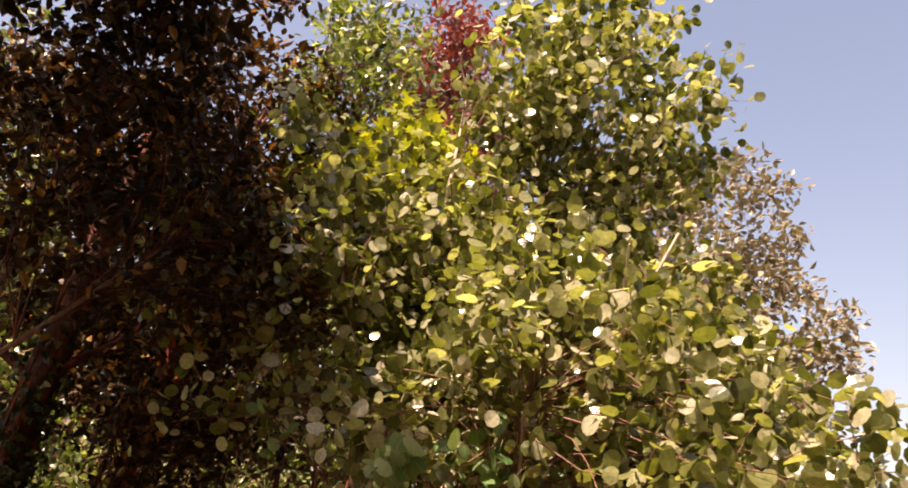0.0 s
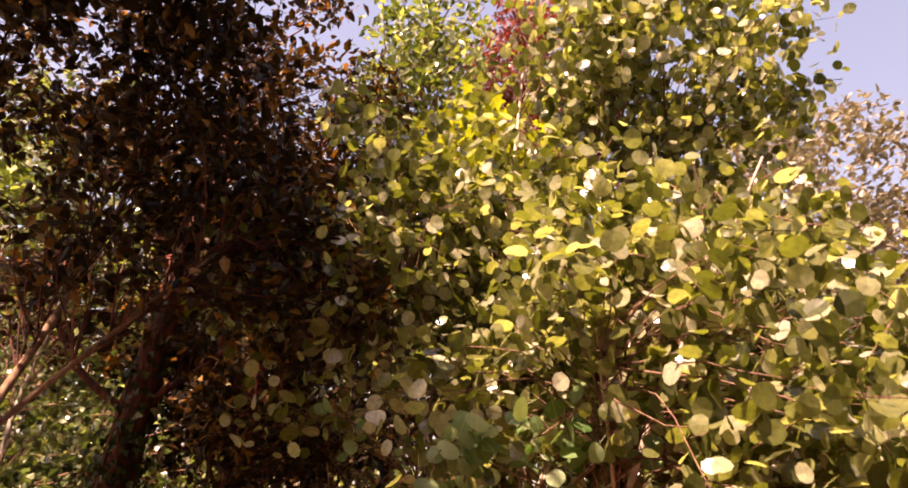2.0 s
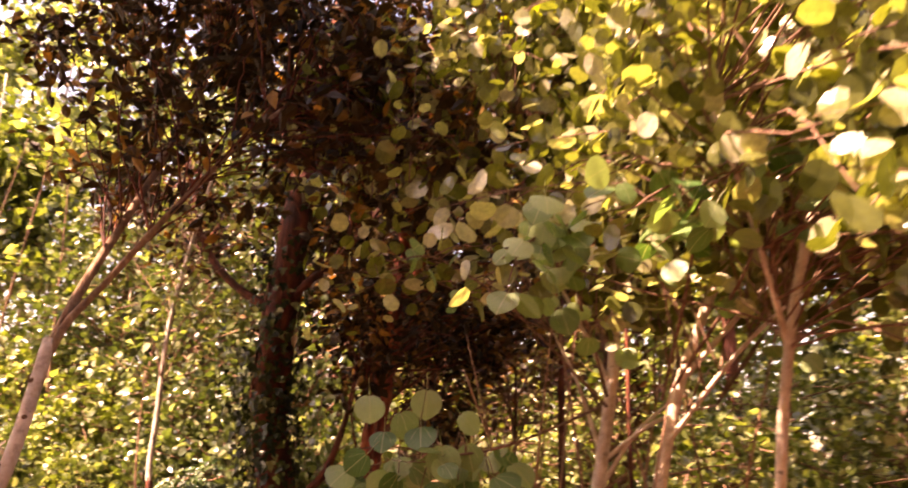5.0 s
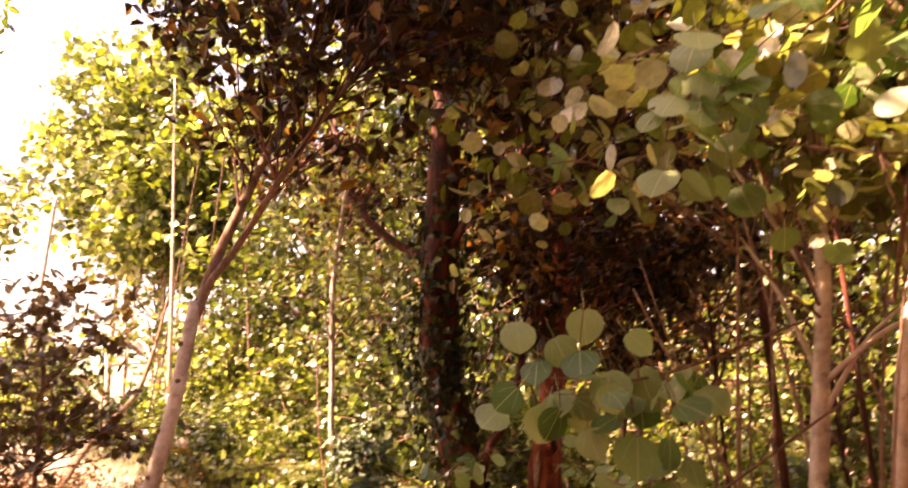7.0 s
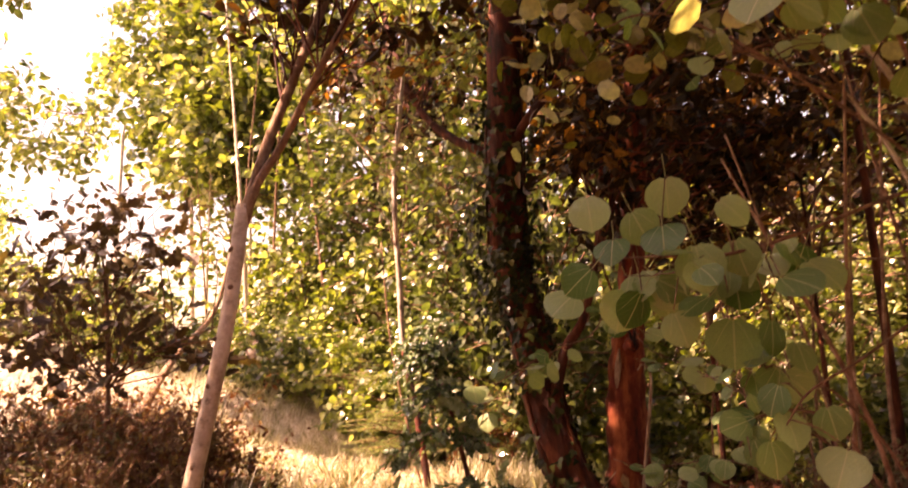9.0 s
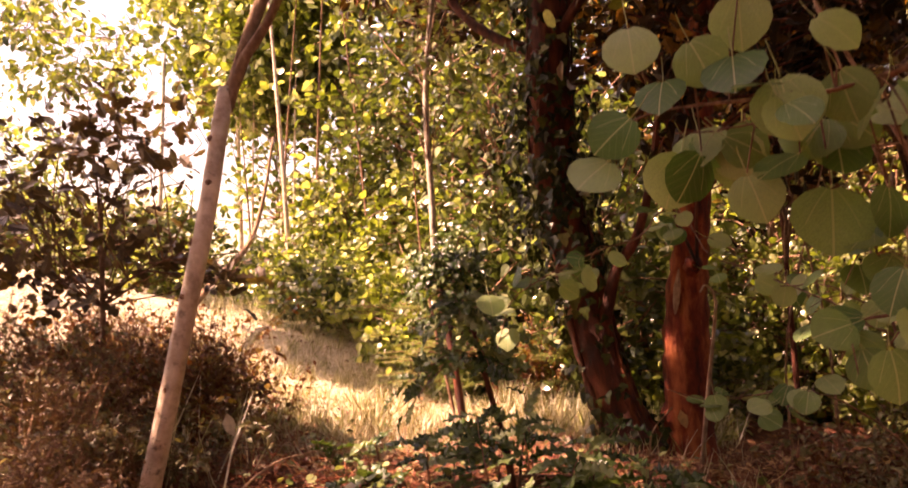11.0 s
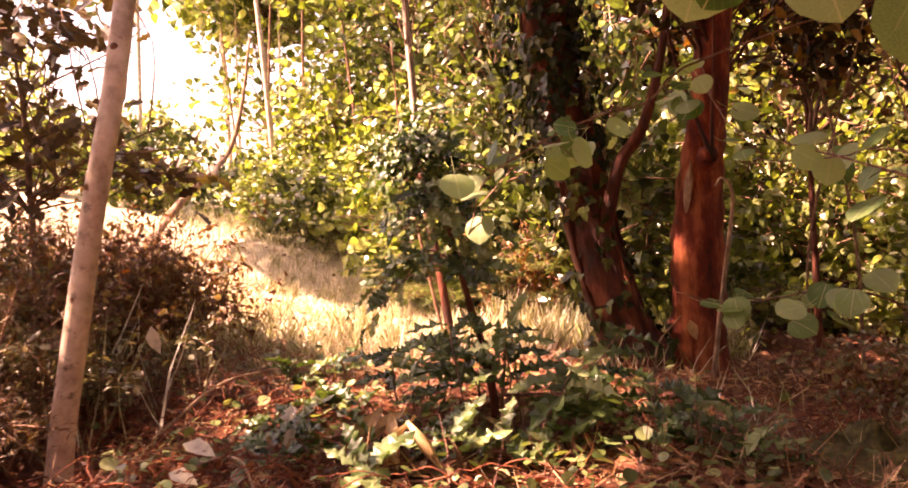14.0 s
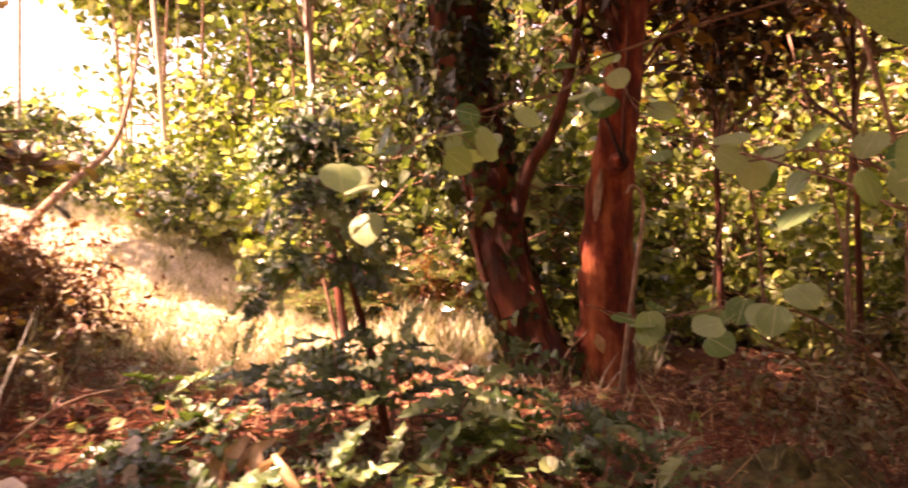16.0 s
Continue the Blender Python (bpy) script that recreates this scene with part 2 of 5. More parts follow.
M_RUST = bark_material("rusty_dead_stem", (0.07, 0.012, 0.005), (0.22, 0.048, 0.018), (0.46, 0.18, 0.08), 40.0, 0.5, 0.4)
# Also serves the thicket trees, where the brown stands in for shade.
M_BRUSH = leaf_material("withered_and_shade_leaf", [(0, (0.06, 0.018, 0.006)), (0.5, (0.17, 0.056, 0.018)), (0.8, (0.18, 0.13, 0.036)), (1, (0.5, 0.33, 0.15))], 0.5, 0.2)
M_DEADWOOD = bark_material("bleached_stick", (0.18, 0.105, 0.065), (0.31, 0.2, 0.13), (0.48, 0.36, 0.26), 40.0, 0.4, 0.4)
M_MOSS = bark_material("mossy_mound", (0.04, 0.035, 0.012), (0.1, 0.085, 0.025), (0.19, 0.16, 0.05), 30.0, 1.0, 1.0)


# ---- mesh helpers ----
rng = np.random.default_rng(7)


def mesh_from(name, verts, faces, material, uvs=None, smooth=True):
    """A mesh from an array of corners and an array of faces with the same number of corners each."""
    me = bpy.data.meshes.new(name)
    verts, faces = np.asarray(verts, np.float32), np.asarray(faces, np.int32)
    n, k = faces.shape
    me.vertices.add(len(verts))
    me.vertices.foreach_set("co", verts.ravel())
    me.loops.add(n * k)
    me.loops.foreach_set("vertex_index", faces.ravel())
    me.polygons.add(n)
    me.polygons.foreach_set("loop_start", np.arange(0, n * k, k, dtype=np.int32))
    me.polygons.foreach_set("use_smooth", np.full(n, smooth))
    if uvs is not None:
        layer = me.uv_layers.new(name="leaf")
        layer.data.foreach_set("uv", np.asarray(uvs, np.float32)[faces.ravel()].ravel())
    me.update(calc_edges=True)
    me.materials.append(material)
    return me


def thing(name, at=(0, 0, 0), label="", category="", group="", kind=""):
    """An empty at the base of a thing, which holds its parts."""
    ob = new(name)
    ob.location = at
    ob.empty_display_size = 0.05
    return tagged(ob, label, category, group, kind)


def part(name, data, parent, label="", kind=""):
    ob = new(name, data)
    ob.parent = parent
    if isinstance(parent, bpy.types.Object):
        ob.location = -Vector(root_place(parent))
    return tagged(ob, label, "", "", kind)


def root_place(ob):
    p = Vector(ob.location)
    while ob.parent:
        ob = ob.parent
        p += ob.location
    return p


class Tubes:
    """Collects stems and twigs as tapered, slightly uneven tubes."""

    def __init__(self):
        self.v, self.f, self.n = [], [], 0

    def add(self, pts, radii, sides=8, rough=0.0):
        pts = np.asarray(pts, float)
        m = len(pts)
        radii = np.interp(np.linspace(0, 1, m), np.linspace(0, 1, len(radii)), radii)
        tan = np.gradient(pts, axis=0)
        tan /= np.linalg.norm(tan, axis=1)[:, None] + 1e-9
        ref = np.array([1.0, 0.13, 0.0]) if abs(tan[:, 0]).mean() < 0.8 else np.array([0, 0.2, 1.0])
        a = np.cross(tan, ref)
        a /= np.linalg.norm(a, axis=1)[:, None] + 1e-9
        b = np.cross(tan, a)
        ang = np.linspace(0, 2 * np.pi, sides, endpoint=False)
        rr = radii[:, None] * (1 + rough * rng.standard_normal((m, sides)))
        ring = pts[:, None] + (np.cos(ang)[None, :, None] * a[:, None] + np.sin(ang)[None, :, None] * b[:, None]) * rr[:, :, None]
        i, j = np.meshgrid(np.arange(m - 1), np.arange(sides), indexing="ij")
        j2 = (j + 1) % sides
        quads = np.stack([i * sides + j, i * sides + j2, (i + 1) * sides + j2, (i + 1) * sides + j], -1).reshape(-1, 4)
        self.v.append(ring.reshape(-1, 3))
        self.f.append(quads + self.n)
        self.n += m * sides
        # a closing fan of thin quads at the tip
        tip = np.arange(sides) + (m - 1) * sides + self.n - m * sides
        if sides >= 4:
            half = sides // 2
            self.f.append(np.array([[tip[k], tip[k + 1], tip[sides - 2 - k], tip[sides - 1 - k]] for k in range(half - 1)]))

    def mesh(self, name, material):
        return mesh_from(name, np.concatenate(self.v), np.concatenate(self.f), material)


def spline(points, n):
    """A smooth curve of n points through the given ones."""
    p = np.asarray(points, float)
    if len(p) == 2:
        return p[0] + (p[1] - p[0]) * np.linspace(0, 1, n)[:, None]
    q = np.vstack([2 * p[0] - p[1], p, 2 * p[-1] - p[-2]])
    out = []
    for u in np.linspace(0, len(p) - 1.0001, n):
        i = int(u)
        t = u - i
        a, b, c, d = q[i : i + 4]
        out.append(0.5 * (2 * b + (c - a) * t + (2 * a - 5 * b + 4 * c - d) * t * t + (3 * b - a - 3 * c + d) * t**3))
    return np.array(out)


def wobble(pts, amount):
    p = np.array(pts)
    p[1:] += rng.normal(0, amount, (len(p) - 1, 3)).cumsum(0) * np.linspace(0.3, 1, len(p) - 1)[:, None] / np.sqrt(len(p))
    return p


# leaf outlines: corners, faces of three corners, flat coordinates; the stalk joins at the origin, the blade points along +y
def fan_leaf(outline, droop=0.12, fold=0.18):
    o = np.array(outline, float)
    mid = np.array([[0, o[:, 1].mean()]])
    flat = np.vstack([o, mid])
    z = -droop * (flat[:, 1]) ** 2 + fold * np.abs(flat[:, 0])
    v = np.c_[flat, z]
    n = len(o)
    f = np.array([[n, i, (i + 1) % n] for i in range(n)])
    return v, f, np.c_[flat[:, 0] + 0.5, flat[:, 1]]


def round_outline(n, teeth=0.0):
    a = np.linspace(-np.pi / 2, 1.5 * np.pi, n, endpoint=False)
    r = 0.5 * (1 + 0.05 * np.cos(2 * a)) * (1 + teeth * np.where(np.arange(n) % 2, 1, -1))
    x, y = r * np.cos(a) * 1.02, 0.5 + r * np.sin(a)
    y = y + 0.06 * np.exp(-((a - np.pi / 2) ** 2) * 9) - 0.0 * a
    y[0] += 0.05
    return np.c_[x, y]


def lobed_outline(spec):
    right = [(x, y) for x, y in spec]
    return np.array([(0, 0)] + right + [(0, 1.0)] + [(-x, y) for x, y in reversed(right)])


ROUND_LO = fan_leaf(round_outline(9), 0.15, 0.12)
OVAL_LO = fan_leaf([(0, 0), (0.26, 0.35), (0.2, 0.7), (0, 1), (-0.2, 0.7), (-0.26, 0.35)], 0.25, 0.3)
BROAD_LO = fan_leaf([(0, 0), (0.3, 0.08), (0.45, 0.36), (0.38, 0.62), (0.2, 0.86), (0, 1.04), (-0.2, 0.86), (-0.38, 0.62), (-0.45, 0.36), (-0.3, 0.08)], 0.3, 0.22)
MAPLE_LO = fan_leaf(lobed_outline([(0.45, 0.1), (0.25, 0.3), (0.55, 0.6), (0.2, 0.62)]), 0.2, 0.12)
OAK_LO = fan_leaf(lobed_outline([(0.12, 0.12), (0.24, 0.28), (0.14, 0.4), (0.34, 0.58), (0.2, 0.68), (0.24, 0.86)]), 0.2, 0.2)
IVY_LO = fan_leaf(lobed_outline([(0.36, 0.0), (0.5, 0.3), (0.26, 0.42), (0.24, 0.66)]), 0.2, 0.15)
TUFT_BLADE = (np.array([(-0.035, 0, 0), (0.035, 0, 0), (0.028, 0.5, 0.08), (-0.028, 0.5, 0.08), (0, 1, 0.4)]), np.array([[0, 1, 2], [0, 2, 3], [3, 2, 4]]), np.zeros((5, 2)))
BLADE = (np.array([(-0.012, 0, 0), (0.012, 0, 0), (0.009, 0.5, 0.06), (-0.009, 0.5, 0.06), (0, 1, 0.3)]), np.array([[0, 1, 2], [0, 2, 3], [3, 2, 4]]), np.zeros((5, 2)))
NEEDLE = (np.array([(-0.05, 0, 0), (0.05, 0, 0), (0.0, 1, 0.1)]), np.array([[0, 1, 2]]), np.zeros((3, 2)))


def holly_template():
    """A long stiff leaf with five pairs of spines, waved along the edge and folded at the rib."""
    rows = [(0.015, 0.0, 0.0)]
    for k in range(5):
        y = 0.1 + 0.18 * k
        w = 0.22 * math.sin(math.pi * (0.22 + 0.62 * y)) ** 0.7
        rows += [(w, y, 0.075 if k % 2 else -0.03), (w * 0.55, y + 0.09, 0.0)]
    rows.append((0.004, 1.05, -0.02))
    v, f = [], []
    for w, y, lift in rows:
        for sgn in (-1, 0, 1):
            v.append((sgn * w, y + 0.03 * abs(sgn) * (lift != 0), abs(sgn) * (0.45 * w + lift) - 0.2 * y * y))
    for r in range(len(rows) - 1):
        for c in (0, 1):
            p = r * 3 + c
            f += [(p, p + 1, p + 4), (p, p + 4, p + 3)]
    v = np.array(v)
    return v, np.array(f), np.c_[v[:, 0] + 0.5, v[:, 1]]


HOLLY = holly_template()


def turns(normals, heads):
    """Rotation matrices whose z lies along normals and whose y along heads, as near as it goes."""
    z = normals / np.linalg.norm(normals, axis=1)[:, None]
    y = heads - (heads * z).sum(1)[:, None] * z
    y /= np.linalg.norm(y, axis=1)[:, None] + 1e-9
    return np.stack([np.cross(y, z), y, z], -1)


def scatter(name, template, places, sizes, material, up=0.6, spread=1.0, heads=None, normals=None):
    """Many leaves as one mesh."""
    v, f, uv = template
    n = len(places)
    if normals is None:
        normals = rng.normal(0, spread, (n, 3)) + np.array([0, 0, up * 1.5])
    if heads is None:
        heads = rng.normal(0, 1, (n, 3)) + np.array([0, 0, -0.4])
    R = turns(normals, heads)
    sizes = np.broadcast_to(sizes, (n,))
    V = np.einsum("nij,kj->nki", R, v) * sizes[:, None, None] + np.asarray(places)[:, None]
    Fa = f[None] + (np.arange(n) * len(v))[:, None, None]
    return mesh_from(name, V.reshape(-1, 3), Fa.reshape(-1, 3), material, np.tile(uv, (n, 1)), smooth=False)


def clumps(spec, twigs=None, anchors=None, twig_r=0.006, tight=0.16):
    """Leaf places in an ellipsoid (centre, radii, number of clumps, leaves in each, clump size); twigs reach the clumps from the anchors."""
    centre, radii, count, per, size = spec
    u = rng.normal(0, 1, (count, 3))
    u /= np.linalg.norm(u, axis=1)[:, None]
    c = np.array(centre) + u * np.array(radii) * (rng.uniform(0.12, 1, (count, 1)) ** 0.45)
    out = []
    for p in c:
        d = rng.normal(0, 1, 3)
        d[2] *= 0.4
        d /= np.linalg.norm(d)
        t = rng.uniform(-1, 1, per)
        out.append(p + d * t[:, None] * size + rng.normal(0, size * tight * 2, (per, 3)))
        if twigs is not None:
            twigs.add([p - d * size, p + (0, 0, 0.02), p + d * size], [twig_r, twig_r * 0.4], 3)
            if anchors is not None:
                a = anchors[np.argmin(np.linalg.norm(anchors - p + (0, 0, 0.5), axis=1))]
                if np.linalg.norm(a - p) < 1.0:
                    mid = (a + p) / 2 + (0, 0, 0.1) + rng.normal(0, 0.08, 3)
                    twigs.add(wobble(spline([a, mid, p], 7), 0.05), [twig_r * 1.5, twig_r * 0.7], 4)
    return np.concatenate(out)


# ---- the ground ----
def smooth(a, b, x):
    t = np.clip((x - a) / (b - a), 0, 1)
    return t * t * (3 - 2 * t)


def ground_z(x, y):
    x, y = np.asarray(x, float), np.asarray(y, float)
    p = -0.09 * x - 0.087 * y + 0.17
    p = 1.5 * np.tanh(p / 1.5)
    s = -0.5 * x + 0.87 * y
    bank = 0.3 * smooth(6.5, 7.2, s) * smooth(-0.5, -2.0, x)
    left = 0.55 * smooth(-3.0, -8.0, x)
    bump = 0.03 * np.sin(3.1 * x + 1.3) * np.sin(2.7 * y) + 0.015 * np.sin(7.3 * x + y) * np.sin(6.1 * y + 0.7 * x)
    fade = np.exp(-((x / 30) ** 2 + (y / 30) ** 2))
    hollow = -0.28 * np.exp(-((x + 1.8) ** 2 / 0.5 + (y - 2.4) ** 2 / 0.4))
    return (p + bank + left + hollow) + bump * fade


def build_ground():
    near = np.arange(-9, 9.01, 0.12)
    far = np.array([9.6, 11, 13, 16, 20, 27, 40, 70, 130, 300, 900])
    ax = np.concatenate([-far[::-1], near, far])
    X, Y = np.meshgrid(ax, ax + 3.0, indexing="ij")
    Z = ground_z(X, Y)
    n = len(ax)
    i, j = np.meshgrid(np.arange(n - 1), np.arange(n - 1), indexing="ij")
    f = np.stack([i * n + j, (i + 1) * n + j, (i + 1) * n + j + 1, i * n + j + 1], -1).reshape(-1, 4)
    me = mesh_from("ground", np.stack([X, Y, Z], -1).reshape(-1, 3), f, M_GROUND)
    return tagged(new("ground", me), "brown woodland floor of leaf litter and dry straw grass", "ground", "", "structure")


build_ground()


# ---- trees ----
def gz(x, y):
    return float(ground_z(x, y))


def stem(parent, name, pts, radii, material, sides=10, n=None, rough=0.03, label=""):
    t = Tubes()
    curve = spline(pts, n or max(6, 5 * len(pts)))
    t.add(curve, radii, sides, rough)
    part(name, t.mesh(name, material), parent, label)
    return curve


def tree(name, label, category, base, trunk, radii, bark, crowns, template, size, leaf_mat, limbs=(), group="", up=0.6, twig_r=0.006, jitter=0.3, sides=10, rough=0.03):
    """A tree: trunk, limbs, fine twigs and one crown mesh of many leaves."""
    root = thing(name, base, label, category, group)
    curve = stem(root, "trunk", trunk, radii, bark, sides, rough=rough)
    anchors = [curve[len(curve) // 3 :]]
    for pts, rr in limbs:
        anchors.append(stem(root, "limb", pts, rr, bark, 7)[3:])
    anchors = np.concatenate(anchors)
    twigs = Tubes()
    places = np.concatenate([clumps(c, twigs, anchors, twig_r) for c in crowns])
    # Canopy trees get darker twigs too, as part of their painted shade.
    part("branchwork", twigs.mesh("branchwork", M_BARK_DARK if leaf_mat is M_SHADE_CANOPY else M_TWIG), root, "", "stuff")
    s = size * rng.uniform(1 - jitter, 1 + jitter, len(places))
    part("crown", scatter("crown", template, places, s, leaf_mat, up), root, "", "stuff")
    return root


# smooth forked young tree
def forked_sapling():
    b = (-1.53, 2.53, gz(-1.53, 2.53))
    root = thing("young_forked_tree", b, "slender grey-pink young tree with a forked smooth stem", "tree")
    stem(root, "trunk", [(-1.56, 2.53, b[2] - 0.1), (-1.51, 2.54, 0.0), (-1.41, 2.55, 0.3), (-1.34, 2.58, 0.6), (-1.31, 2.64, 0.9), (-1.32, 2.71, 1.2), (-1.34, 2.76, 1.36)], [0.04, 0.034, 0.032, 0.03, 0.029, 0.028, 0.027], M_BARK_SMOOTH, 14, 40, 0.015)
    # Limbs take browner bark than the trunk, with their shade painted in.
    left = stem(root, "limb", [(-1.34, 2.75, 1.3), (-1.33, 2.8, 1.42), (-1.3, 2.87, 1.65), (-1.24, 3.0, 2.0), (-1.2, 3.17, 2.4), (-1.16, 3.4, 3.0), (-1.1, 3.6, 3.8)], [0.026, 0.024, 0.02, 0.016, 0.01], M_LIMB, 10, 30, 0.02)
    right = stem(root, "limb", [(-1.33, 2.75, 1.28), (-1.29, 2.79, 1.45), (-1.2, 2.85, 1.62), (-0.9, 2.84, 1.98), (-0.6, 2.93, 2.4), (-0.3, 3.2, 2.9), (-0.1, 3.4, 3.4)], [0.02, 0.017, 0.014, 0.01, 0.006], M_LIMB, 10, 30, 0.02)
    for zk, ang in ((0.16, 250), (0.38, 300), (0.47, 225), (0.66, 280), (0.83, 240), (1.02, 310), (1.17, 260)):
        cx, cy = np.interp(zk, [0, 0.3, 0.6, 0.9, 1.2], [-1.51, -1.41, -1.34, -1.31, -1.32]), np.interp(zk, [0, 0.3, 0.6, 0.9, 1.2], [2.54, 2.55, 2.58, 2.64, 2.71])
        d = np.array([math.cos(radians(ang)), math.sin(radians(ang)), 0.25])
        bud = Tubes()
        c0 = np.array([cx, cy, zk]) + d * 0.026
        bud.add([c0, c0 + d * 0.006, c0 + d * 0.011], [0.013, 0.009, 0.003], 8, 0.1)
        part("knot", bud.mesh("knot", M_TWIG), root.children[0], "dark branch scar")
    twigs = Tubes()
    anchors = np.concatenate([left[10:], right[12:]])
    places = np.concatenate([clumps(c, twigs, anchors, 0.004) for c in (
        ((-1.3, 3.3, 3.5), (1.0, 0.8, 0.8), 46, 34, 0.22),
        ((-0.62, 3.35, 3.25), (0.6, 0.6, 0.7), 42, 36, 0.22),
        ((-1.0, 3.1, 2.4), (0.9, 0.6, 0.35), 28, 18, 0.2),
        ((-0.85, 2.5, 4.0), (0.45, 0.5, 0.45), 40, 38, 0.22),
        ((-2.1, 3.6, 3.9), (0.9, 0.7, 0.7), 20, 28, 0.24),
        # Stands for aspen leaves in shade, darkened by the canopy leaf colour.
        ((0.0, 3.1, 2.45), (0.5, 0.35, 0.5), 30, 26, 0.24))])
    # Dark twigs and leaves carry this crown's shade in their colour.
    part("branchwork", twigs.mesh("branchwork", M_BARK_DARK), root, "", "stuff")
    part("crown", scatter("crown", OVAL_LO, places, rng.uniform(0.06, 0.11, len(places)), M_SHADE_CANOPY, 0.7), root, "", "stuff")


def pale_sapling():
    x, y = -1.85, 4.62
    root = thing("pale_sapling", (x, y, gz(x, y)), "thin straight pale-barked sapling in the shade", "tree")
    # Dark bark below puts the shade at the foot into the colour.
    stem(root, "trunk", [(-1.72, 4.6, gz(x, y) - 0.1), (-1.78, 4.6, 0.3), (-1.83, 4.6, 0.58), (-1.865, 4.6, 0.8)], [0.022, 0.021, 0.02], M_BARK_DARK, 10, 20, 0.03, "dark brown foot of the stem, shade put into its bark")
    # The bark above is paled to stand for sun on the stem.
    c = stem(root, "upper_stem", [(-1.863, 4.6, 0.78), (-1.875, 4.6, 0.9), (-1.875, 4.6, 1.2), (-1.88, 4.6, 1.85), (-1.8, 4.65, 2.6), (-1.7, 4.7, 3.3)], [0.0205, 0.02, 0.018, 0.014, 0.006], M_BARK_PALE, 10, 44, 0.03)
    stem(root, "side_stem", [(-1.8, 4.63, gz(x, y)), (-1.94, 4.62, 0.62), (-1.99, 4.62, 0.95), (-2.04, 4.65, 1.5)], [0.009, 0.007, 0.004], M_TWIG, 6)
    twigs = Tubes()
    places = clumps(((-1.85, 4.7, 2.5), (0.6, 0.5, 0.9), 34, 22, 0.18), twigs, c[20:], 0.003)
    part("branchwork", twigs.mesh("branchwork", M_TWIG), root, "", "stuff")
    part("crown", scatter("crown", OVAL_LO, places, rng.uniform(0.05, 0.09, len(places)), M_WOODS, 0.7), root, "", "stuff")


def ivy_tree():
    b = (-0.82, 4.76, gz(-0.82, 4.76))
    trunk = [(-0.74, 4.78, b[2] - 0.15), (-0.82, 4.76, -0.12), (-0.91, 4.75, 0.08), (-1.0, 4.75, 0.42), (-1.06, 4.75, 0.78), (-1.14, 4.75, 1.1), (-1.17, 4.75, 1.45), (-1.14, 4.75, 2.0), (-1.09, 4.75, 2.75), (-1.0, 4.8, 3.8), (-0.9, 4.9, 5.2)]
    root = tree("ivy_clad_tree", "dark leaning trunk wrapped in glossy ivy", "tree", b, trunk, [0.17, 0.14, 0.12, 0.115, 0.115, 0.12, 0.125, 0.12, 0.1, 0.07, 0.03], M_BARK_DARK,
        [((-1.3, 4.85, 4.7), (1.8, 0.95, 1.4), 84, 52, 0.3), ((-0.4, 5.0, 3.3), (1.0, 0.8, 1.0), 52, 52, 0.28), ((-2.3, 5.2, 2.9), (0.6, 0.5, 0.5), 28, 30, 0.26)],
        OVAL_LO, 0.09, M_SHADE_CANOPY,
        limbs=(([(-0.95, 4.72, 0.4), (-0.88, 4.7, 0.56), (-0.82, 4.7, 0.74), (-0.7, 4.7, 0.9), (-0.6, 4.72, 1.25), (-0.55, 4.8, 1.8)], [0.036, 0.032, 0.028, 0.02, 0.012]),
               ([(-1.1, 4.72, 1.95), (-0.95, 4.7, 2.12), (-0.68, 4.7, 2.36), (-0.4, 4.75, 2.8)], [0.035, 0.025, 0.015]),
               ([(-1.14, 4.72, 1.9), (-1.45, 4.7, 2.08), (-1.7, 4.7, 2.32), (-1.9, 4.75, 2.7), (-2.1, 4.9, 3.2)], [0.035, 0.025, 0.014]),
               ([(-1.05, 4.78, 2.9), (-1.5, 5.0, 3.6), (-2.2, 5.3, 4.2)], [0.05, 0.02])), rough=0.06)
    # ivy: runners up the bark and leaves standing off it
    curve = spline(trunk, 60)
    rad = np.interp(np.linspace(0, 1, 60), np.linspace(0, 1, 11), [0.17, 0.14, 0.12, 0.115, 0.115, 0.12, 0.125, 0.12, 0.1, 0.07, 0.03])
    runners = Tubes()
    for a0 in rng.uniform(0, 2 * np.pi, 5):
        a = a0 + np.linspace(0, 1.2, 40) * rng.uniform(-1, 1)
        p = curve[4:44] + np.c_[np.cos(a), np.sin(a), 0 * a] * (rad[4:44, None] + 0.006)
        runners.add(p, [0.012, 0.006], 5, 0.1)
    part("ivy_vine", runners.mesh("ivy_vine", M_BARK_DARK), root.children[0], "", "stuff")
    n = 1500
    k = np.clip(rng.normal(35, 7, n), 7, 52).astype(int)
    k[:330] = rng.integers(5, 28, 330)
    a = rng.uniform(0, 2 * np.pi, n)
    off = np.c_[np.cos(a), np.sin(a), 0 * a]
    depth = rad[k] + np.abs(rng.normal(0.02, 0.05, n)) * (1 + 1.2 * np.clip(-np.cos(a - 0.3), 0, 1)) * np.clip((k - 8) / 14, 0.3, 1.0)
    pl = curve[k] + off * depth[:, None] + rng.normal(0, 0.03, (n, 3))
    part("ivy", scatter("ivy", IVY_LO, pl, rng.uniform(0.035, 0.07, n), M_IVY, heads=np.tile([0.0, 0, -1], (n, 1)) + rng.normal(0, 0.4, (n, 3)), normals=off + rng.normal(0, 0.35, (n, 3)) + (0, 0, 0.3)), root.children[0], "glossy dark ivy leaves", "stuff")


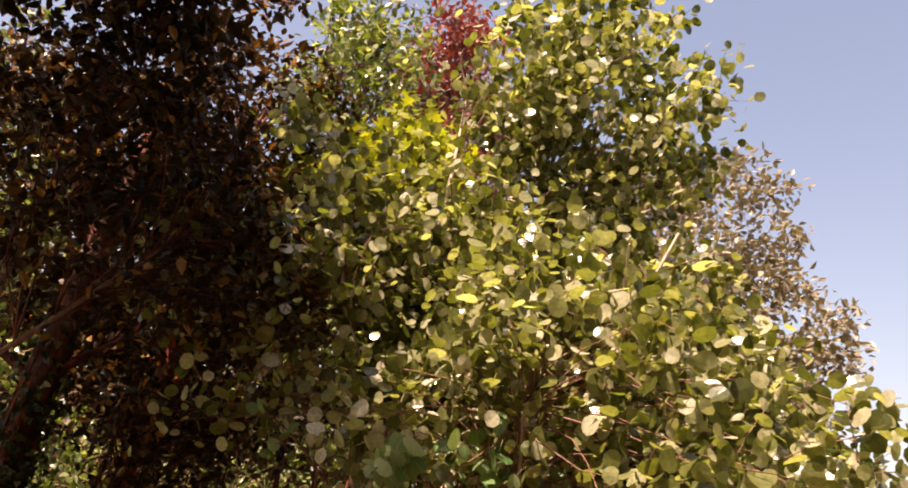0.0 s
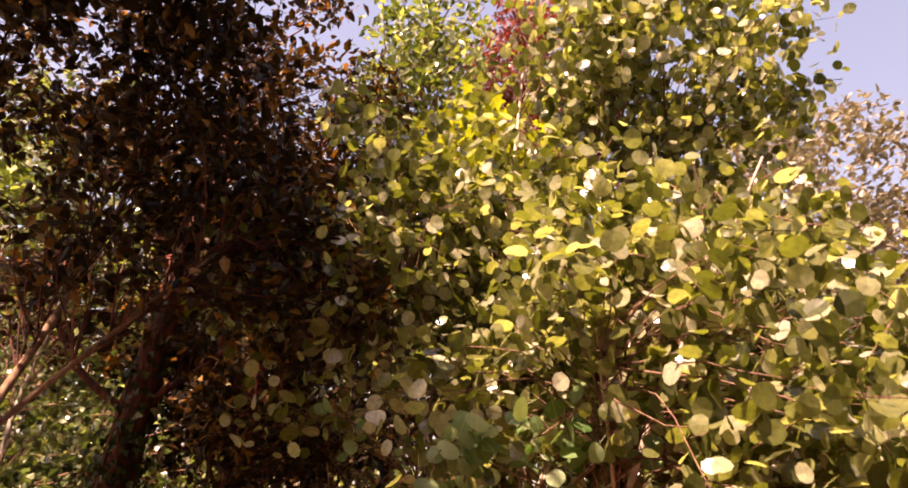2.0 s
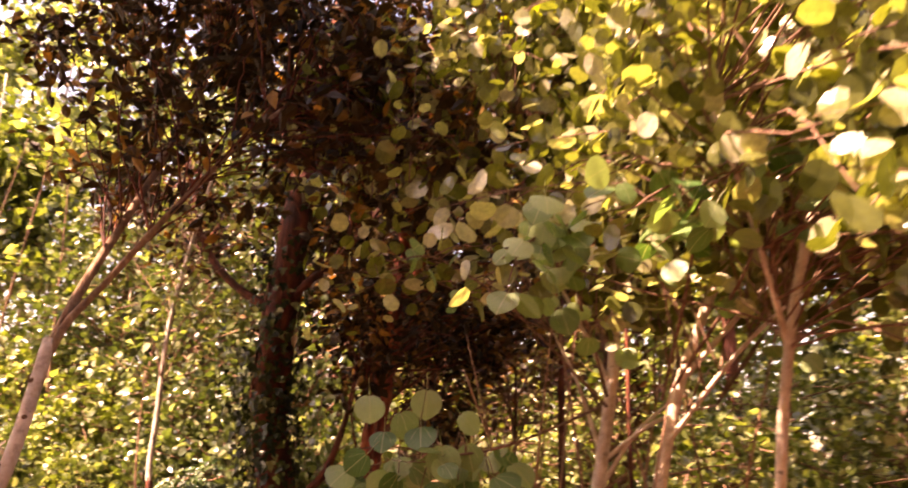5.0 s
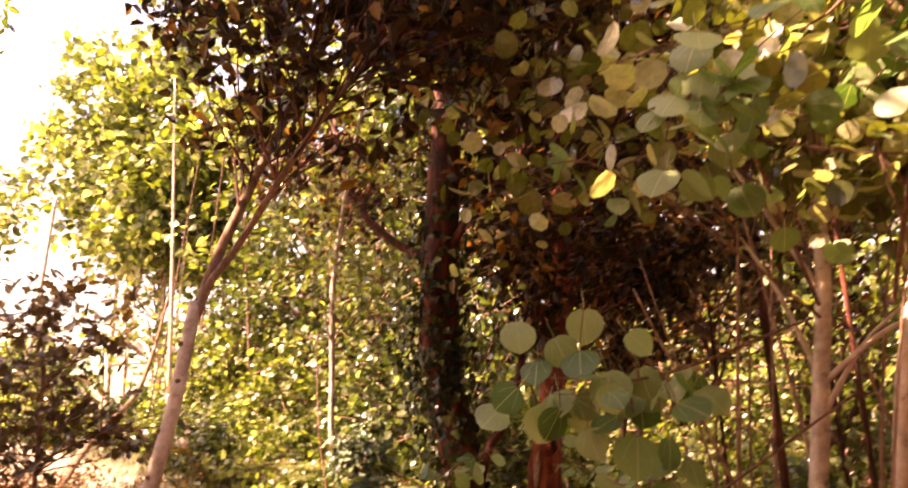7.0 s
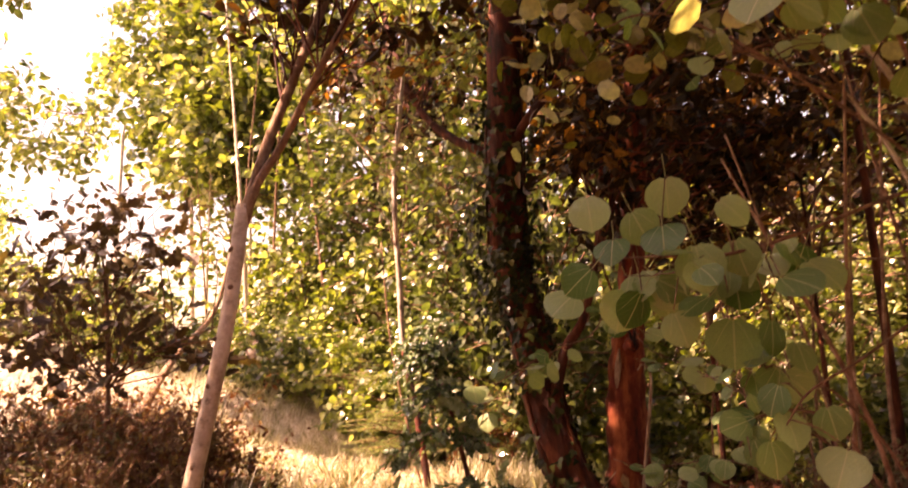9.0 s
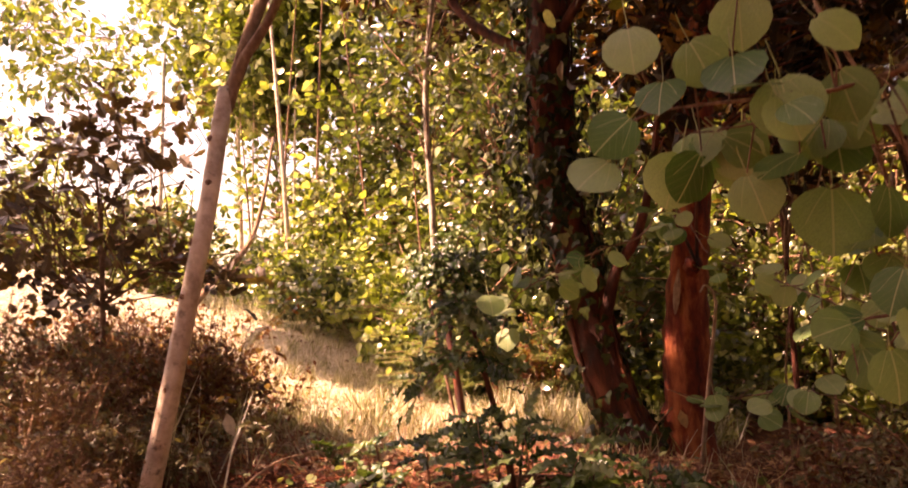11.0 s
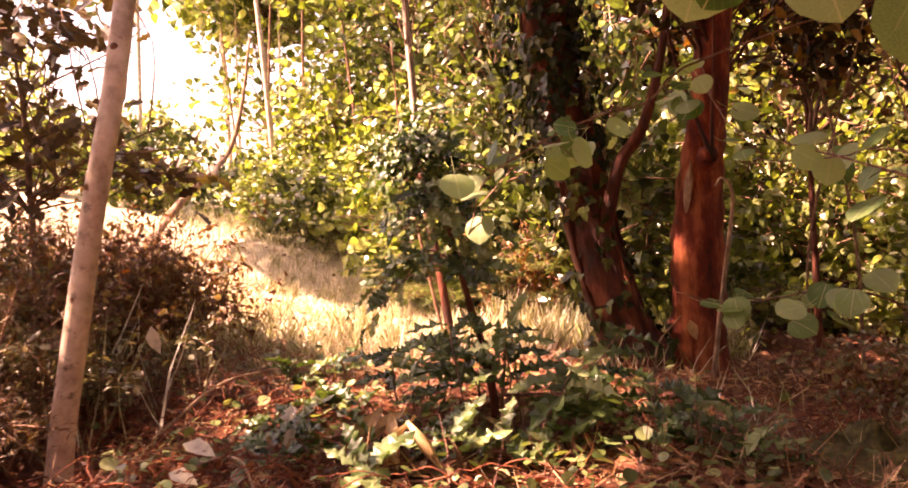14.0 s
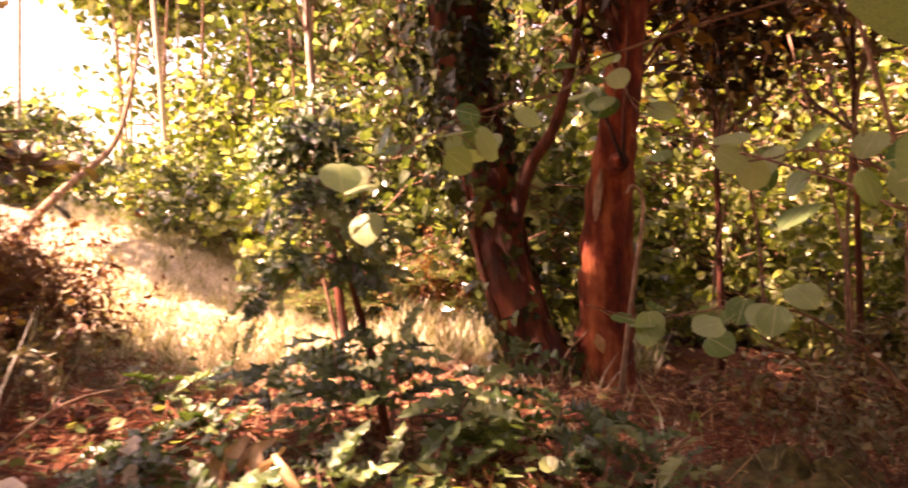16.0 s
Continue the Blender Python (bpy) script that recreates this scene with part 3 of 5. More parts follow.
def red_tree():
    b = (-0.58, 4.9, gz(-0.58, 4.9))
    root = tree("reddish_tree", "reddish-brown barked tree with a pale strip standing for sunlight", "tree", b,
        [(-0.56, 4.9, b[2] - 0.15), (-0.59, 4.9, -0.1), (-0.58, 4.9, 0.1), (-0.57, 4.9, 0.33), (-0.54, 4.9, 0.62), (-0.49, 4.9, 0.95), (-0.44, 4.9, 1.3), (-0.38, 4.95, 2.0), (-0.3, 5.0, 3.2), (-0.2, 5.1, 4.5)],
        [0.15, 0.125, 0.118, 0.118, 0.1, 0.08, 0.074, 0.065, 0.05, 0.02], M_BARK_RED,
        # The lower dark clumps stand for shade before and behind the red trunk.
        [((0.0, 5.4, 3.9), (1.0, 0.9, 1.6), 72, 50, 0.3), ((0.35, 5.25, 2.4), (1.1, 0.5, 0.65), 24, 44, 0.3), ((-0.1, 5.6, 1.75), (0.7, 0.35, 0.55), 32, 40, 0.26), ((-0.38, 4.5, 1.8), (0.35, 0.2, 0.45), 22, 26, 0.22)], OVAL_LO, 0.085, M_SHADE_CANOPY,
        limbs=(([(-0.5, 4.86, 0.7), (-0.47, 4.8, 0.74), (-0.44, 4.76, 0.73)], [0.05, 0.045, 0.03]), ([(-0.4, 4.95, 1.9), (-0.1, 4.9, 2.5), (0.2, 5.0, 3.2)], [0.03, 0.012])), rough=0.05)
    # pale strip standing in for a sunlit patch facing the clearing, and a dark stub
    v, f, rows, cols = [], [], 9, 5
    for i in range(rows):
        for j in range(cols):
            zz = 0.5 + 0.22 * i / (rows - 1)
            width = 0.35 * math.sin(math.pi * (i + 0.6) / rows) + 0.06 * noise.noise(Vector((i * 0.9, 2, 0)))
            a = math.radians(262) + (j / (cols - 1) - 0.5) * max(width, 0.05)
            r = np.interp(zz, [0.33, 0.62, 0.95], [0.118, 0.1, 0.08]) + 0.016 + 0.004 * (j in (1, 3))
            cx = np.interp(zz, [0.33, 0.62, 0.95], [-0.57, -0.54, -0.49])
            v.append((cx + r * math.cos(a), 4.9 + r * math.sin(a), zz))
    f = [(i * cols + j, i * cols + j + 1, (i + 1) * cols + j + 1, (i + 1) * cols + j) for i in range(rows - 1) for j in range(cols - 1)]
    part("bark_scar", mesh_from("bark_scar", v, f, M_DEADWOOD), root.children[0], "pale strip standing for sunlight on the bark")


def aspen_leaf_meshes():
    """Three round leaves with a fine toothed edge, a rib and a stalk."""
    out = []
    for k in range(4):
        n, rings = 26, (0.45, 0.8, 1.0)
        o = round_outline(n, 0.012)
        c = np.array([0, 0.5])
        cup, droop, skew = rng.uniform(-0.15, 0.25), rng.uniform(0.05, 0.3), rng.normal(0, 0.08)
        flat = np.vstack([c[None]] + [c + (o - c) * r for r in rings])
        z = cup * np.abs(flat[:, 0]) ** 1.2 - droop * flat[:, 1] ** 2 + skew * flat[:, 0] + 0.012 * np.sin(flat[:, 1] * 17 + k) * np.abs(flat[:, 0]) * 2
        v = np.c_[flat, z]
        f = [(0, 1 + i, 1 + (i + 1) % n) for i in range(n)]
        for r in range(2):
            a, b2 = 1 + r * n, 1 + (r + 1) * n
            for i in range(n):
                j = (i + 1) % n
                f += [(a + i, b2 + i, b2 + j), (a + i, b2 + j, a + j)]
        uv = np.c_[flat[:, 0] + 0.5, flat[:, 1]]
        # stalk: a thin three-sided strip, bent backwards
        s = np.array([(0, 0.04, 0.0), (0.0, -0.12, 0.05), (0.02, -0.3, 0.16), (0.03, -0.46, 0.32)])
        base = len(v)
        ring = np.concatenate([[p + (0.012, 0, 0), p + (-0.012, 0, 0), p + (0, 0, 0.02)] for p in s])
        for q in range(3):
            for i in range(3):
                j = (i + 1) % 3
                a, b2 = base + q * 3, base + q * 3 + 3
                f += [(a + i, a + j, b2 + j), (a + i, b2 + j, b2 + i)]
        v = np.vstack([v, ring])
        uv = np.vstack([uv, np.tile([0.5, 0.5], (len(ring), 1))])
        out.append(mesh_from("leaf", v, np.array(f), M_ASPEN, uv))
    return out


def place_leaf(parent, meshes, p, size, normal, head):
    R = turns(np.array([normal], float), np.array([head], float))[0]
    ob = new("leaf", meshes[int(rng.integers(len(meshes)))])
    ob.parent = parent
    m = Matrix([list(R[i] * size) + [float(p[i])] for i in range(3)] + [[0, 0, 0, 1]])
    ob.matrix_local = Matrix.Translation(-Vector(root_place(parent))) @ m
    return ob


def leafy_branch(root, meshes, pts, radius, leaves, size, reach=0.09, tilt=0.5, side_twigs=5, face=(0.3, -0.8, 0.9), tail=0.25):
    """A branch with side twigs, each leaf hanging on its own stalk."""
    t = Tubes()
    c = wobble(spline(pts, 24), 0.015)
    t.add(c, [radius, radius * 0.35], 7, 0.05)
    first = int(24 * tail)
    ends = [c[k] for k in np.linspace(first, 23, 12).astype(int)]
    for _ in range(side_twigs):
        k = int(rng.integers(first, 22))
        d = rng.normal(0, 1, 3) * (1, 1, 0.6)
        d /= np.linalg.norm(d)
        e = c[k] + d * reach * rng.uniform(0.8, 2.2)
        tw = spline([c[k], (c[k] + e) / 2 + (0, 0, 0.02), e], 6)
        t.add(tw, [radius * 0.45, radius * 0.2], 5)
        ends += [tw[3], tw[4], tw[5], tw[5]]
    root = part("branch", t.mesh("branch", M_TWIG), root)
    for _ in range(leaves):
        p = ends[int(rng.integers(len(ends)))] + rng.normal(0, reach * 0.35, 3)
        nrm = np.array(face) + rng.normal(0, tilt, 3)
        head = rng.normal(0, 0.6, 3) + (0, 0, -1)
        place_leaf(root, meshes, p, size * rng.uniform(0.72, 1.18), nrm, head)


def leaf_spray(root, meshes, twig, leaves, radius):
    """A drooping twig with large leaves, each on its own side stalk."""
    t = Tubes()
    c = spline(twig, 30)
    t.add(c, [radius, radius * 0.4], 7, 0.05)
    held = []
    for x, y, z, size in leaves:
        p = np.array([x, y, z])
        k = int(np.argmin(np.linalg.norm(c - p, axis=1)))
        t.add(spline([c[k], (c[k] + p) / 2 + (0, 0, 0.012), p], 5), [radius * 0.4, radius * 0.25], 5)
        nrm = np.array((0.15, -0.8, 0.5)) + rng.normal(0, 0.34, 3)
        held.append((p, size, nrm, rng.normal(0, 0.35, 3) + (0, 0, -1)))
    branch = part("branch", t.mesh("branch", M_TWIG), root)
    for p, size, nrm, head in held:
        place_leaf(branch, meshes, p, size, nrm, head)


SPRAY = [(0.16, 2.55, 1.13, 0.105), (0.36, 2.61, 1.16, 0.107), (0.28, 2.54, 1.07, 0.096), (0.36, 2.53, 1.02, 0.107), (0.44, 2.51, 0.96, 0.114), (0.52, 2.58, 0.97, 0.095), (0.59, 2.59, 0.93, 0.095), (0.62, 2.54, 0.86, 0.105), (0.20, 2.44, 0.92, 0.093), (0.10, 2.56, 0.87, 0.104), (0.28, 2.57, 0.86, 0.101), (0.37, 2.52, 0.80, 0.090), (0.45, 2.57, 0.83, 0.089), (0.48, 2.67, 0.78, 0.133), (0.57, 2.67, 0.77, 0.093), (0.62, 2.67, 0.71, 0.079), (0.49, 2.58, 1.07, 0.089), (0.23, 2.53, 1.00, 0.090), (0.60, 2.46, 0.62, 0.074), (0.69, 2.47, 0.57, 0.074), (0.60, 2.46, 0.56, 0.087), (0.57, 2.45, 0.50, 0.080), (0.72, 2.47, 0.48, 0.100)]


def aspen_tree():
    b = (0.9, 3.6, gz(0.9, 3.6))
    root = thing("aspen_tree", b, "aspen with pale branching stems and round fluttering leaves", "tree")
    main = stem(root, "trunk", [(0.84, 3.6, b[2] - 0.1), (0.89, 3.6, 0.2), (0.94, 3.6, 0.55), (1.0, 3.6, 0.95), (1.06, 3.6, 1.35), (1.09, 3.6, 1.75), (1.15, 3.6, 2.6), (1.25, 3.6, 3.6), (1.3, 3.65, 4.6)], [0.042, 0.037, 0.035, 0.033, 0.03, 0.027, 0.022, 0.014, 0.007], M_BARK_SMOOTH, 12, 50)
    second = stem(root, "stem", [(1.1, 3.35, gz(1.1, 3.35) - 0.1), (1.2, 3.3, 0.65), (1.3, 3.3, 1.15), (1.4, 3.3, 1.45), (1.7, 3.25, 2.2), (2.0, 3.2, 3.2), (2.2, 3.2, 4.0)], [0.032, 0.03, 0.027, 0.023, 0.017, 0.011, 0.006], M_BARK_SMOOTH, 10, 40)
    third = stem(root, "stem", [(1.5, 2.7, gz(1.5, 2.7) - 0.1), (1.55, 2.6, 0.8), (1.65, 2.4, 1.6), (1.9, 2.1, 2.4), (2.1, 1.9, 3.0)], [0.02, 0.019, 0.017, 0.012, 0.007], M_BARK_SMOOTH, 9, 30)
    anchors = [main[16:], second[14:], third[12:]]
    for a, e in (((1.0, 3.6, 0.98), (0.78, 3.55, 1.55)), ((0.97, 3.6, 0.8), (1.35, 3.5, 1.25)), ((1.0, 3.6, 0.95), (1.5, 3.4, 1.2)), ((1.05, 3.6, 1.3), (0.6, 3.4, 2.1)), ((1.09, 3.6, 1.8), (0.5, 3.2, 2.7)), ((1.25, 3.3, 1.0), (1.9, 2.9, 1.7)), ((1.35, 3.3, 1.3), (2.3, 2.8, 2.2)), ((1.15, 3.6, 2.6), (0.6, 3.8, 3.5)), ((1.7, 3.25, 2.2), (2.5, 2.6, 2.9)), ((1.6, 2.5, 1.3), (1.3, 1.9, 1.9)), ((1.9, 2.1, 2.4), (1.5, 1.4, 2.6)), ((1.2, 3.6, 3.0), (1.9, 3.2, 3.9))):
        a, e = np.array(a), np.array(e)
        anchors.append(stem(root, "limb", [a, (a + e) / 2 + (0, 0, 0.06), e], [0.013, 0.009, 0.005], M_BARK_SMOOTH, 6, 12))
    anchors = np.concatenate(anchors)
    twigs = Tubes()
    places = np.concatenate([clumps(c, twigs, anchors, 0.0035) for c in (
        ((1.75, 3.5, 2.75), (1.1, 1.0, 1.15), 150, 34, 0.26),
        ((2.5, 3.0, 2.4), (1.1, 0.9, 1.0), 120, 32, 0.26),
        ((3.3, 3.6, 2.0), (1.0, 0.9, 1.3), 100, 32, 0.26),
        ((1.2, 3.3, 2.1), (0.5, 0.7, 0.55), 40, 24, 0.22),
        ((0.2, 3.1, 2.0), (0.45, 0.5, 0.55), 13, 20, 0.3),
        ((0.35, 3.4, 3.6), (0.4, 0.4, 0.55), 14, 22, 0.24),
        ((1.75, 3.1, 4.4), (0.6, 0.5, 0.6), 34, 26, 0.26),
        ((1.15, 3.2, 3.2), (0.5, 0.4, 0.8), 26, 22, 0.26),
        ((0.9, 2.5, 1.9), (0.4, 0.4, 0.35), 9, 20, 0.28),
        ((-0.25, 3.5, 2.6), (0.4, 0.4, 0.5), 20, 22, 0.28),
        ((0.4, 3.2, 3.0), (0.5, 0.5, 0.45), 18, 22, 0.22),
        ((1.75, 2.1, 2.2), (0.8, 0.8, 0.7), 80, 26, 0.22),
        ((2.2, 1.35, 1.85), (0.7, 0.6, 0.4), 40, 18, 0.2),
        ((2.35, 3.4, 4.7), (1.05, 0.9, 1.25), 120, 34, 0.26),
        ((2.0, 1.5, 1.35), (0.6, 0.5, 0.4), 40, 18, 0.2))])
    part("branchwork", twigs.mesh("branchwork", M_TWIG), root, "", "stuff")
    part("crown", scatter("crown", ROUND_LO, places, rng.uniform(0.05, 0.098, len(places)), M_ASPEN_FAR, 0.35, 1.0), root, "", "stuff")
    meshes = aspen_leaf_meshes()
    # near branches, from the stem out towards the path
    leaf_spray(root, meshes, [(1.0, 3.55, 1.2), (0.85, 3.0, 1.08), (0.66, 2.65, 0.97), (0.5, 2.57, 0.93), (0.36, 2.56, 0.94), (0.22, 2.56, 0.95), (0.1, 2.55, 0.93)], SPRAY[:18], 0.006)
    leaf_spray(root, meshes, [(1.1, 3.3, 0.9), (0.9, 2.8, 0.76), (0.76, 2.55, 0.66), (0.66, 2.46, 0.6), (0.6, 2.44, 0.52)], SPRAY[18:], 0.005)
    leafy_branch(root, meshes, [(0.66, 2.65, 0.97), (0.5, 2.6, 0.92), (0.38, 2.58, 0.9), (0.24, 2.58, 0.9)], 0.004, 20, 0.095, 0.07, 0.5, 5, tail=0.0)
    leafy_branch(root, meshes, [(1.03, 3.55, 1.25), (0.95, 2.9, 1.45), (0.85, 2.3, 1.6), (0.7, 2.05, 1.52)], 0.008, 44, 0.088, 0.13, 0.7, 9)
    leafy_branch(root, meshes, [(1.25, 3.2, 1.2), (1.3, 2.5, 1.6), (1.2, 2.05, 1.68), (1.0, 1.95, 1.55)], 0.008, 40, 0.088, 0.14, 0.7, 9)
    leafy_branch(root, meshes, [(1.3, 3.2, 1.25), (1.5, 2.6, 1.6), (1.45, 2.1, 1.75), (1.3, 2.0, 1.7)], 0.008, 30, 0.088, 0.14, 0.7, 9)
    leafy_branch(root, meshes, [(1.03, 3.55, 1.2), (0.6, 3.2, 1.6), (0.3, 2.95, 1.75), (0.1, 2.85, 1.7)], 0.007, 13, 0.08, 0.14, 0.7, 9)
    leafy_branch(root, meshes, [(0.86, 3.35, -0.2), (0.78, 3.2, 0.2), (0.62, 3.05, 0.42), (0.48, 3.11, 0.49), (0.34, 3.26, 0.56), (0.15, 3.44, 0.63), (-0.02, 3.55, 0.7), (-0.1, 3.63, 0.79), (-0.16, 3.72, 0.91)], 0.004, 22, 0.066, 0.07, 0.45, 8, tail=0.35)
    leafy_branch(root, meshes, [(0.9, 3.1, -0.18), (0.76, 3.05, 0.2), (0.6, 3.05, 0.46), (0.47, 3.1, 0.55), (0.36, 3.2, 0.6), (0.24, 3.36, 0.6), (0.06, 3.5, 0.62)], 0.004, 10, 0.066, 0.06, 0.4, 5, tail=0.4)
    leafy_branch(root, meshes, [(0.62, 3.6, -0.22), (0.5, 3.6, 0.1), (0.34, 3.55, 0.26), (0.2, 3.55, 0.3), (0.08, 3.6, 0.28), (-0.04, 3.6, 0.26), (-0.2, 3.6, 0.3)], 0.004, 20, 0.066, 0.05, 0.4, 7, tail=0.45)
    leafy_branch(root, meshes, [(0.97, 3.55, 0.95), (0.4, 3.7, 1.0), (-0.11, 3.58, 0.9), (-0.15, 3.3, 0.77), (-0.21, 3.11, 0.73), (-0.3, 3.01, 0.67), (-0.39, 2.95, 0.6), (-0.43, 2.92, 0.47)], 0.004, 16, 0.064, 0.06, 0.5, 7, tail=0.45)
    leafy_branch(root, meshes, [(1.02, 3.0, -0.2), (0.86, 2.9, 0.25), (0.7, 2.8, 0.55), (0.56, 2.68, 0.6), (0.52, 2.7, 0.68), (0.48, 2.76, 0.72)], 0.005, 6, 0.08, 0.05, 0.4, 4, tail=0.5)
    leafy_branch(root, meshes, [(1.0, 2.9, -0.18), (0.82, 2.8, 0.2), (0.68, 2.75, 0.5), (0.54, 2.55, 0.54), (0.51, 2.5, 0.48)], 0.005, 4, 0.08, 0.03, 0.4, 2, tail=0.7)
    return root


for seed, grow in enumerate((forked_sapling, pale_sapling, ivy_tree, red_tree, aspen_tree)):
    rng = np.random.default_rng(30 + seed)
    grow()


# ---- trees farther off ----
def wood_tree(x, y, height, spread, low, leaf_mat, template, size, clump_count, per, label, r=0.06, bark=None, name="woodland_tree", group="sunlit trees behind the clearing", lean=(0, 0)):
    z = gz(x, y)
    tr = [(x, y, z - 0.1), (x + lean[0] * 0.3, y + lean[1] * 0.3, z + height * 0.3), (x + lean[0] * 0.7, y + lean[1] * 0.7, z + height * 0.65), (x + lean[0], y + lean[1], z + height * 0.95)]
    mid = z + (low + height) / 2
    return tree(name, label, "tree", (x, y, z), tr, [r, r * 0.8, r * 0.55, r * 0.15], bark or M_BARK_DARK,
        [((x + lean[0] * 0.6, y + lean[1] * 0.6, mid), (spread, spread, (height - low) / 2 * 1.05), clump_count, per, 0.34)], template, size, leaf_mat, group=group, twig_r=0.008, sides=8)


for x, y, h, sp, low in ((-7.0, 9.3, 7.5, 1.8, 2.1), (-5.2, 9.0, 7.0, 1.7, 0.4), (-3.6, 9.8, 7.5, 1.8, 0.3), (-1.9, 9.6, 7.0, 1.7, 0.2), (-0.2, 10.2, 7.5, 1.8, 0.2), (1.6, 10.0, 7.0, 1.7, 0.3), (3.4, 9.8, 7.5, 1.8, 0.3), (-6.4, 12.5, 9.0, 2.4, 0.4), (-2.5, 13.0, 9.0, 2.6, 0.4), (1.5, 13.0, 9.0, 2.6, 0.4), (4.8, 8.2, 5.5, 1.6, 0.0), (5.6, 5.6, 4.0, 1.5, 0.0)):
    # Middle trees take the near-black leaf colour in place of real shade.
    wood_tree(x, y, h, sp, low, M_SHADE_CANOPY if -2.7 < x < 1.0 else M_WOODS if (x * 7) % 3 > 1.2 else M_WOODS_DEEP, BROAD_LO, 0.115, 125 if x < -2 else 170, 38, "dense broadleaf tree behind the clearing", 0.045 if x < -6 else 0.06, M_BARK_SMOOTH if x < -6 else None)
for x, y, h, sp, low in ((-3.2, 7.5, 3.6, 0.9, 0.4), (-2.0, 7.4, 2.4, 0.8, 0.1), (-4.6, 8.2, 4.0, 1.0, 0.7), (-0.9, 8.3, 2.5, 0.9, 0.0), (0.1, 8.5, 2.5, 0.9, 0.0), (1.1, 8.3, 2.5, 0.9, 0.0), (2.4, 7.6, 2.8, 0.9, 0.0), (3.6, 6.4, 3.4, 1.0, 0.0), (-5.6, 7.9, 1.9, 0.9, -0.1), (-4.0, 7.6, 1.7, 0.9, -0.1), (-2.7, 7.2, 1.6, 0.8, -0.1), (-1.5, 7.0, 1.6, 0.8, -0.1), (-0.4, 7.7, 1.3, 0.6, -0.1), (0.6, 7.7, 1.3, 0.6, -0.1), (1.9, 5.4, 1.8, 0.7, -0.1)):
    # Trees close behind the trunks take the deeper green as painted shade.
    wood_tree(x, y, h, sp, low, M_WOODS_DEEP if x < -0.2 and (-2.2 < x < -1.6 or (x * 11) % 3 < 1.0) else M_WOODS, BROAD_LO, 0.082 if x < -1 else 0.062, int((95 if x < -1 else 135) * sp), 30, "young understorey tree with light green leaves", 0.022, M_BARK_SMOOTH, "understorey_tree", "understorey trees")
wood_tree(2.35, 7.7, 9.4, 1.05, 4.6, M_REDLEAF, OVAL_LO, 0.11, 230, 42, "copper-leaved tree rising behind the aspen", 0.08, None, "copper_tree", "", (0, 0))
wood_tree(1.2, 4.9, 5.2, 0.55, 3.9, M_MAPLE, MAPLE_LO, 0.12, 64, 28, "maple with vivid yellow-green leaves", 0.018, None, "maple_tree", "", (0, 0))
wood_tree(0.75, 5.7, 7.4, 0.85, 3.6, M_WOODS, OVAL_LO, 0.1, 120, 40, "olive-leaved tree between the ivy trunk and the aspen", 0.03, None, "olive_tree", "")
# The third crown clump and second limb are unseen, added to shade the clearing.
tree("edge_tree", "thin sunlit tree hanging over the clearing's edge", "tree", (-8.9, 4.3, gz(-8.9, 4.3)), [(-8.9, 4.3, gz(-8.9, 4.3) - 0.1), (-8.8, 4.4, 2.2), (-8.4, 4.7, 3.6), (-8.0, 5.0, 4.9)], [0.05, 0.04, 0.03, 0.012], M_BARK_SMOOTH,
    [((-7.4, 5.4, 3.5), (0.9, 0.8, 0.5), 26, 26, 0.26), ((-8.2, 4.9, 4.4), (0.8, 0.8, 0.5), 18, 26, 0.28), ((-5.9, 4.0, 4.6), (0.65, 0.4, 0.3), 40, 34, 0.26)], OVAL_LO, 0.115, M_WOODS, limbs=(([(-8.4, 4.7, 3.6), (-7.9, 5.1, 3.9), (-6.9, 5.7, 3.7)], [0.018, 0.006]), ([(-8.4, 4.7, 3.6), (-7.2, 4.3, 4.3), (-5.9, 4.0, 4.6)], [0.02, 0.006])), twig_r=0.004)
for x, y, h, sp, low in ((-8.6, 8.7, 6.4, 1.4, 2.5), (-7.1, 8.2, 4.6, 0.9, 2.2)):
    wood_tree(x, y, h, sp, low, M_WOODS, BROAD_LO, 0.12, 120, 34, "dense broadleaf tree behind the clearing", 0.04, M_BARK_SMOOTH)
for x, y, h, sp, low, n in ((-7.3, 8.3, 3.6, 0.9, 0.3, 36), (-6.1, 8.6, 3.4, 0.8, 0.4, 40)):
    wood_tree(x, y, h, sp, low, M_WOODS, BROAD_LO, 0.085, n, 22, "thin young tree with sparse leaves against the sky", 0.02, M_BARK_SMOOTH, "understorey_tree", "understorey trees")
# Dark leaves fill a bright gap; the shade is in their colour.
wood_tree(-1.45, 8.9, 4.4, 0.8, 1.9, M_SHADE_CANOPY, BROAD_LO, 0.1, 70, 36, "tree behind the ivy trunk, its shade put in the leaf colour", 0.035, None, "woodland_tree", "shaded trees behind the trunks")
wood_tree(-1.4, 5.8, 1.5, 0.45, -0.1, M_WOODS_DEEP, BROAD_LO, 0.07, 44, 34, "dark green young tree between the trunks", 0.02, None, "understorey_tree", "understorey trees")
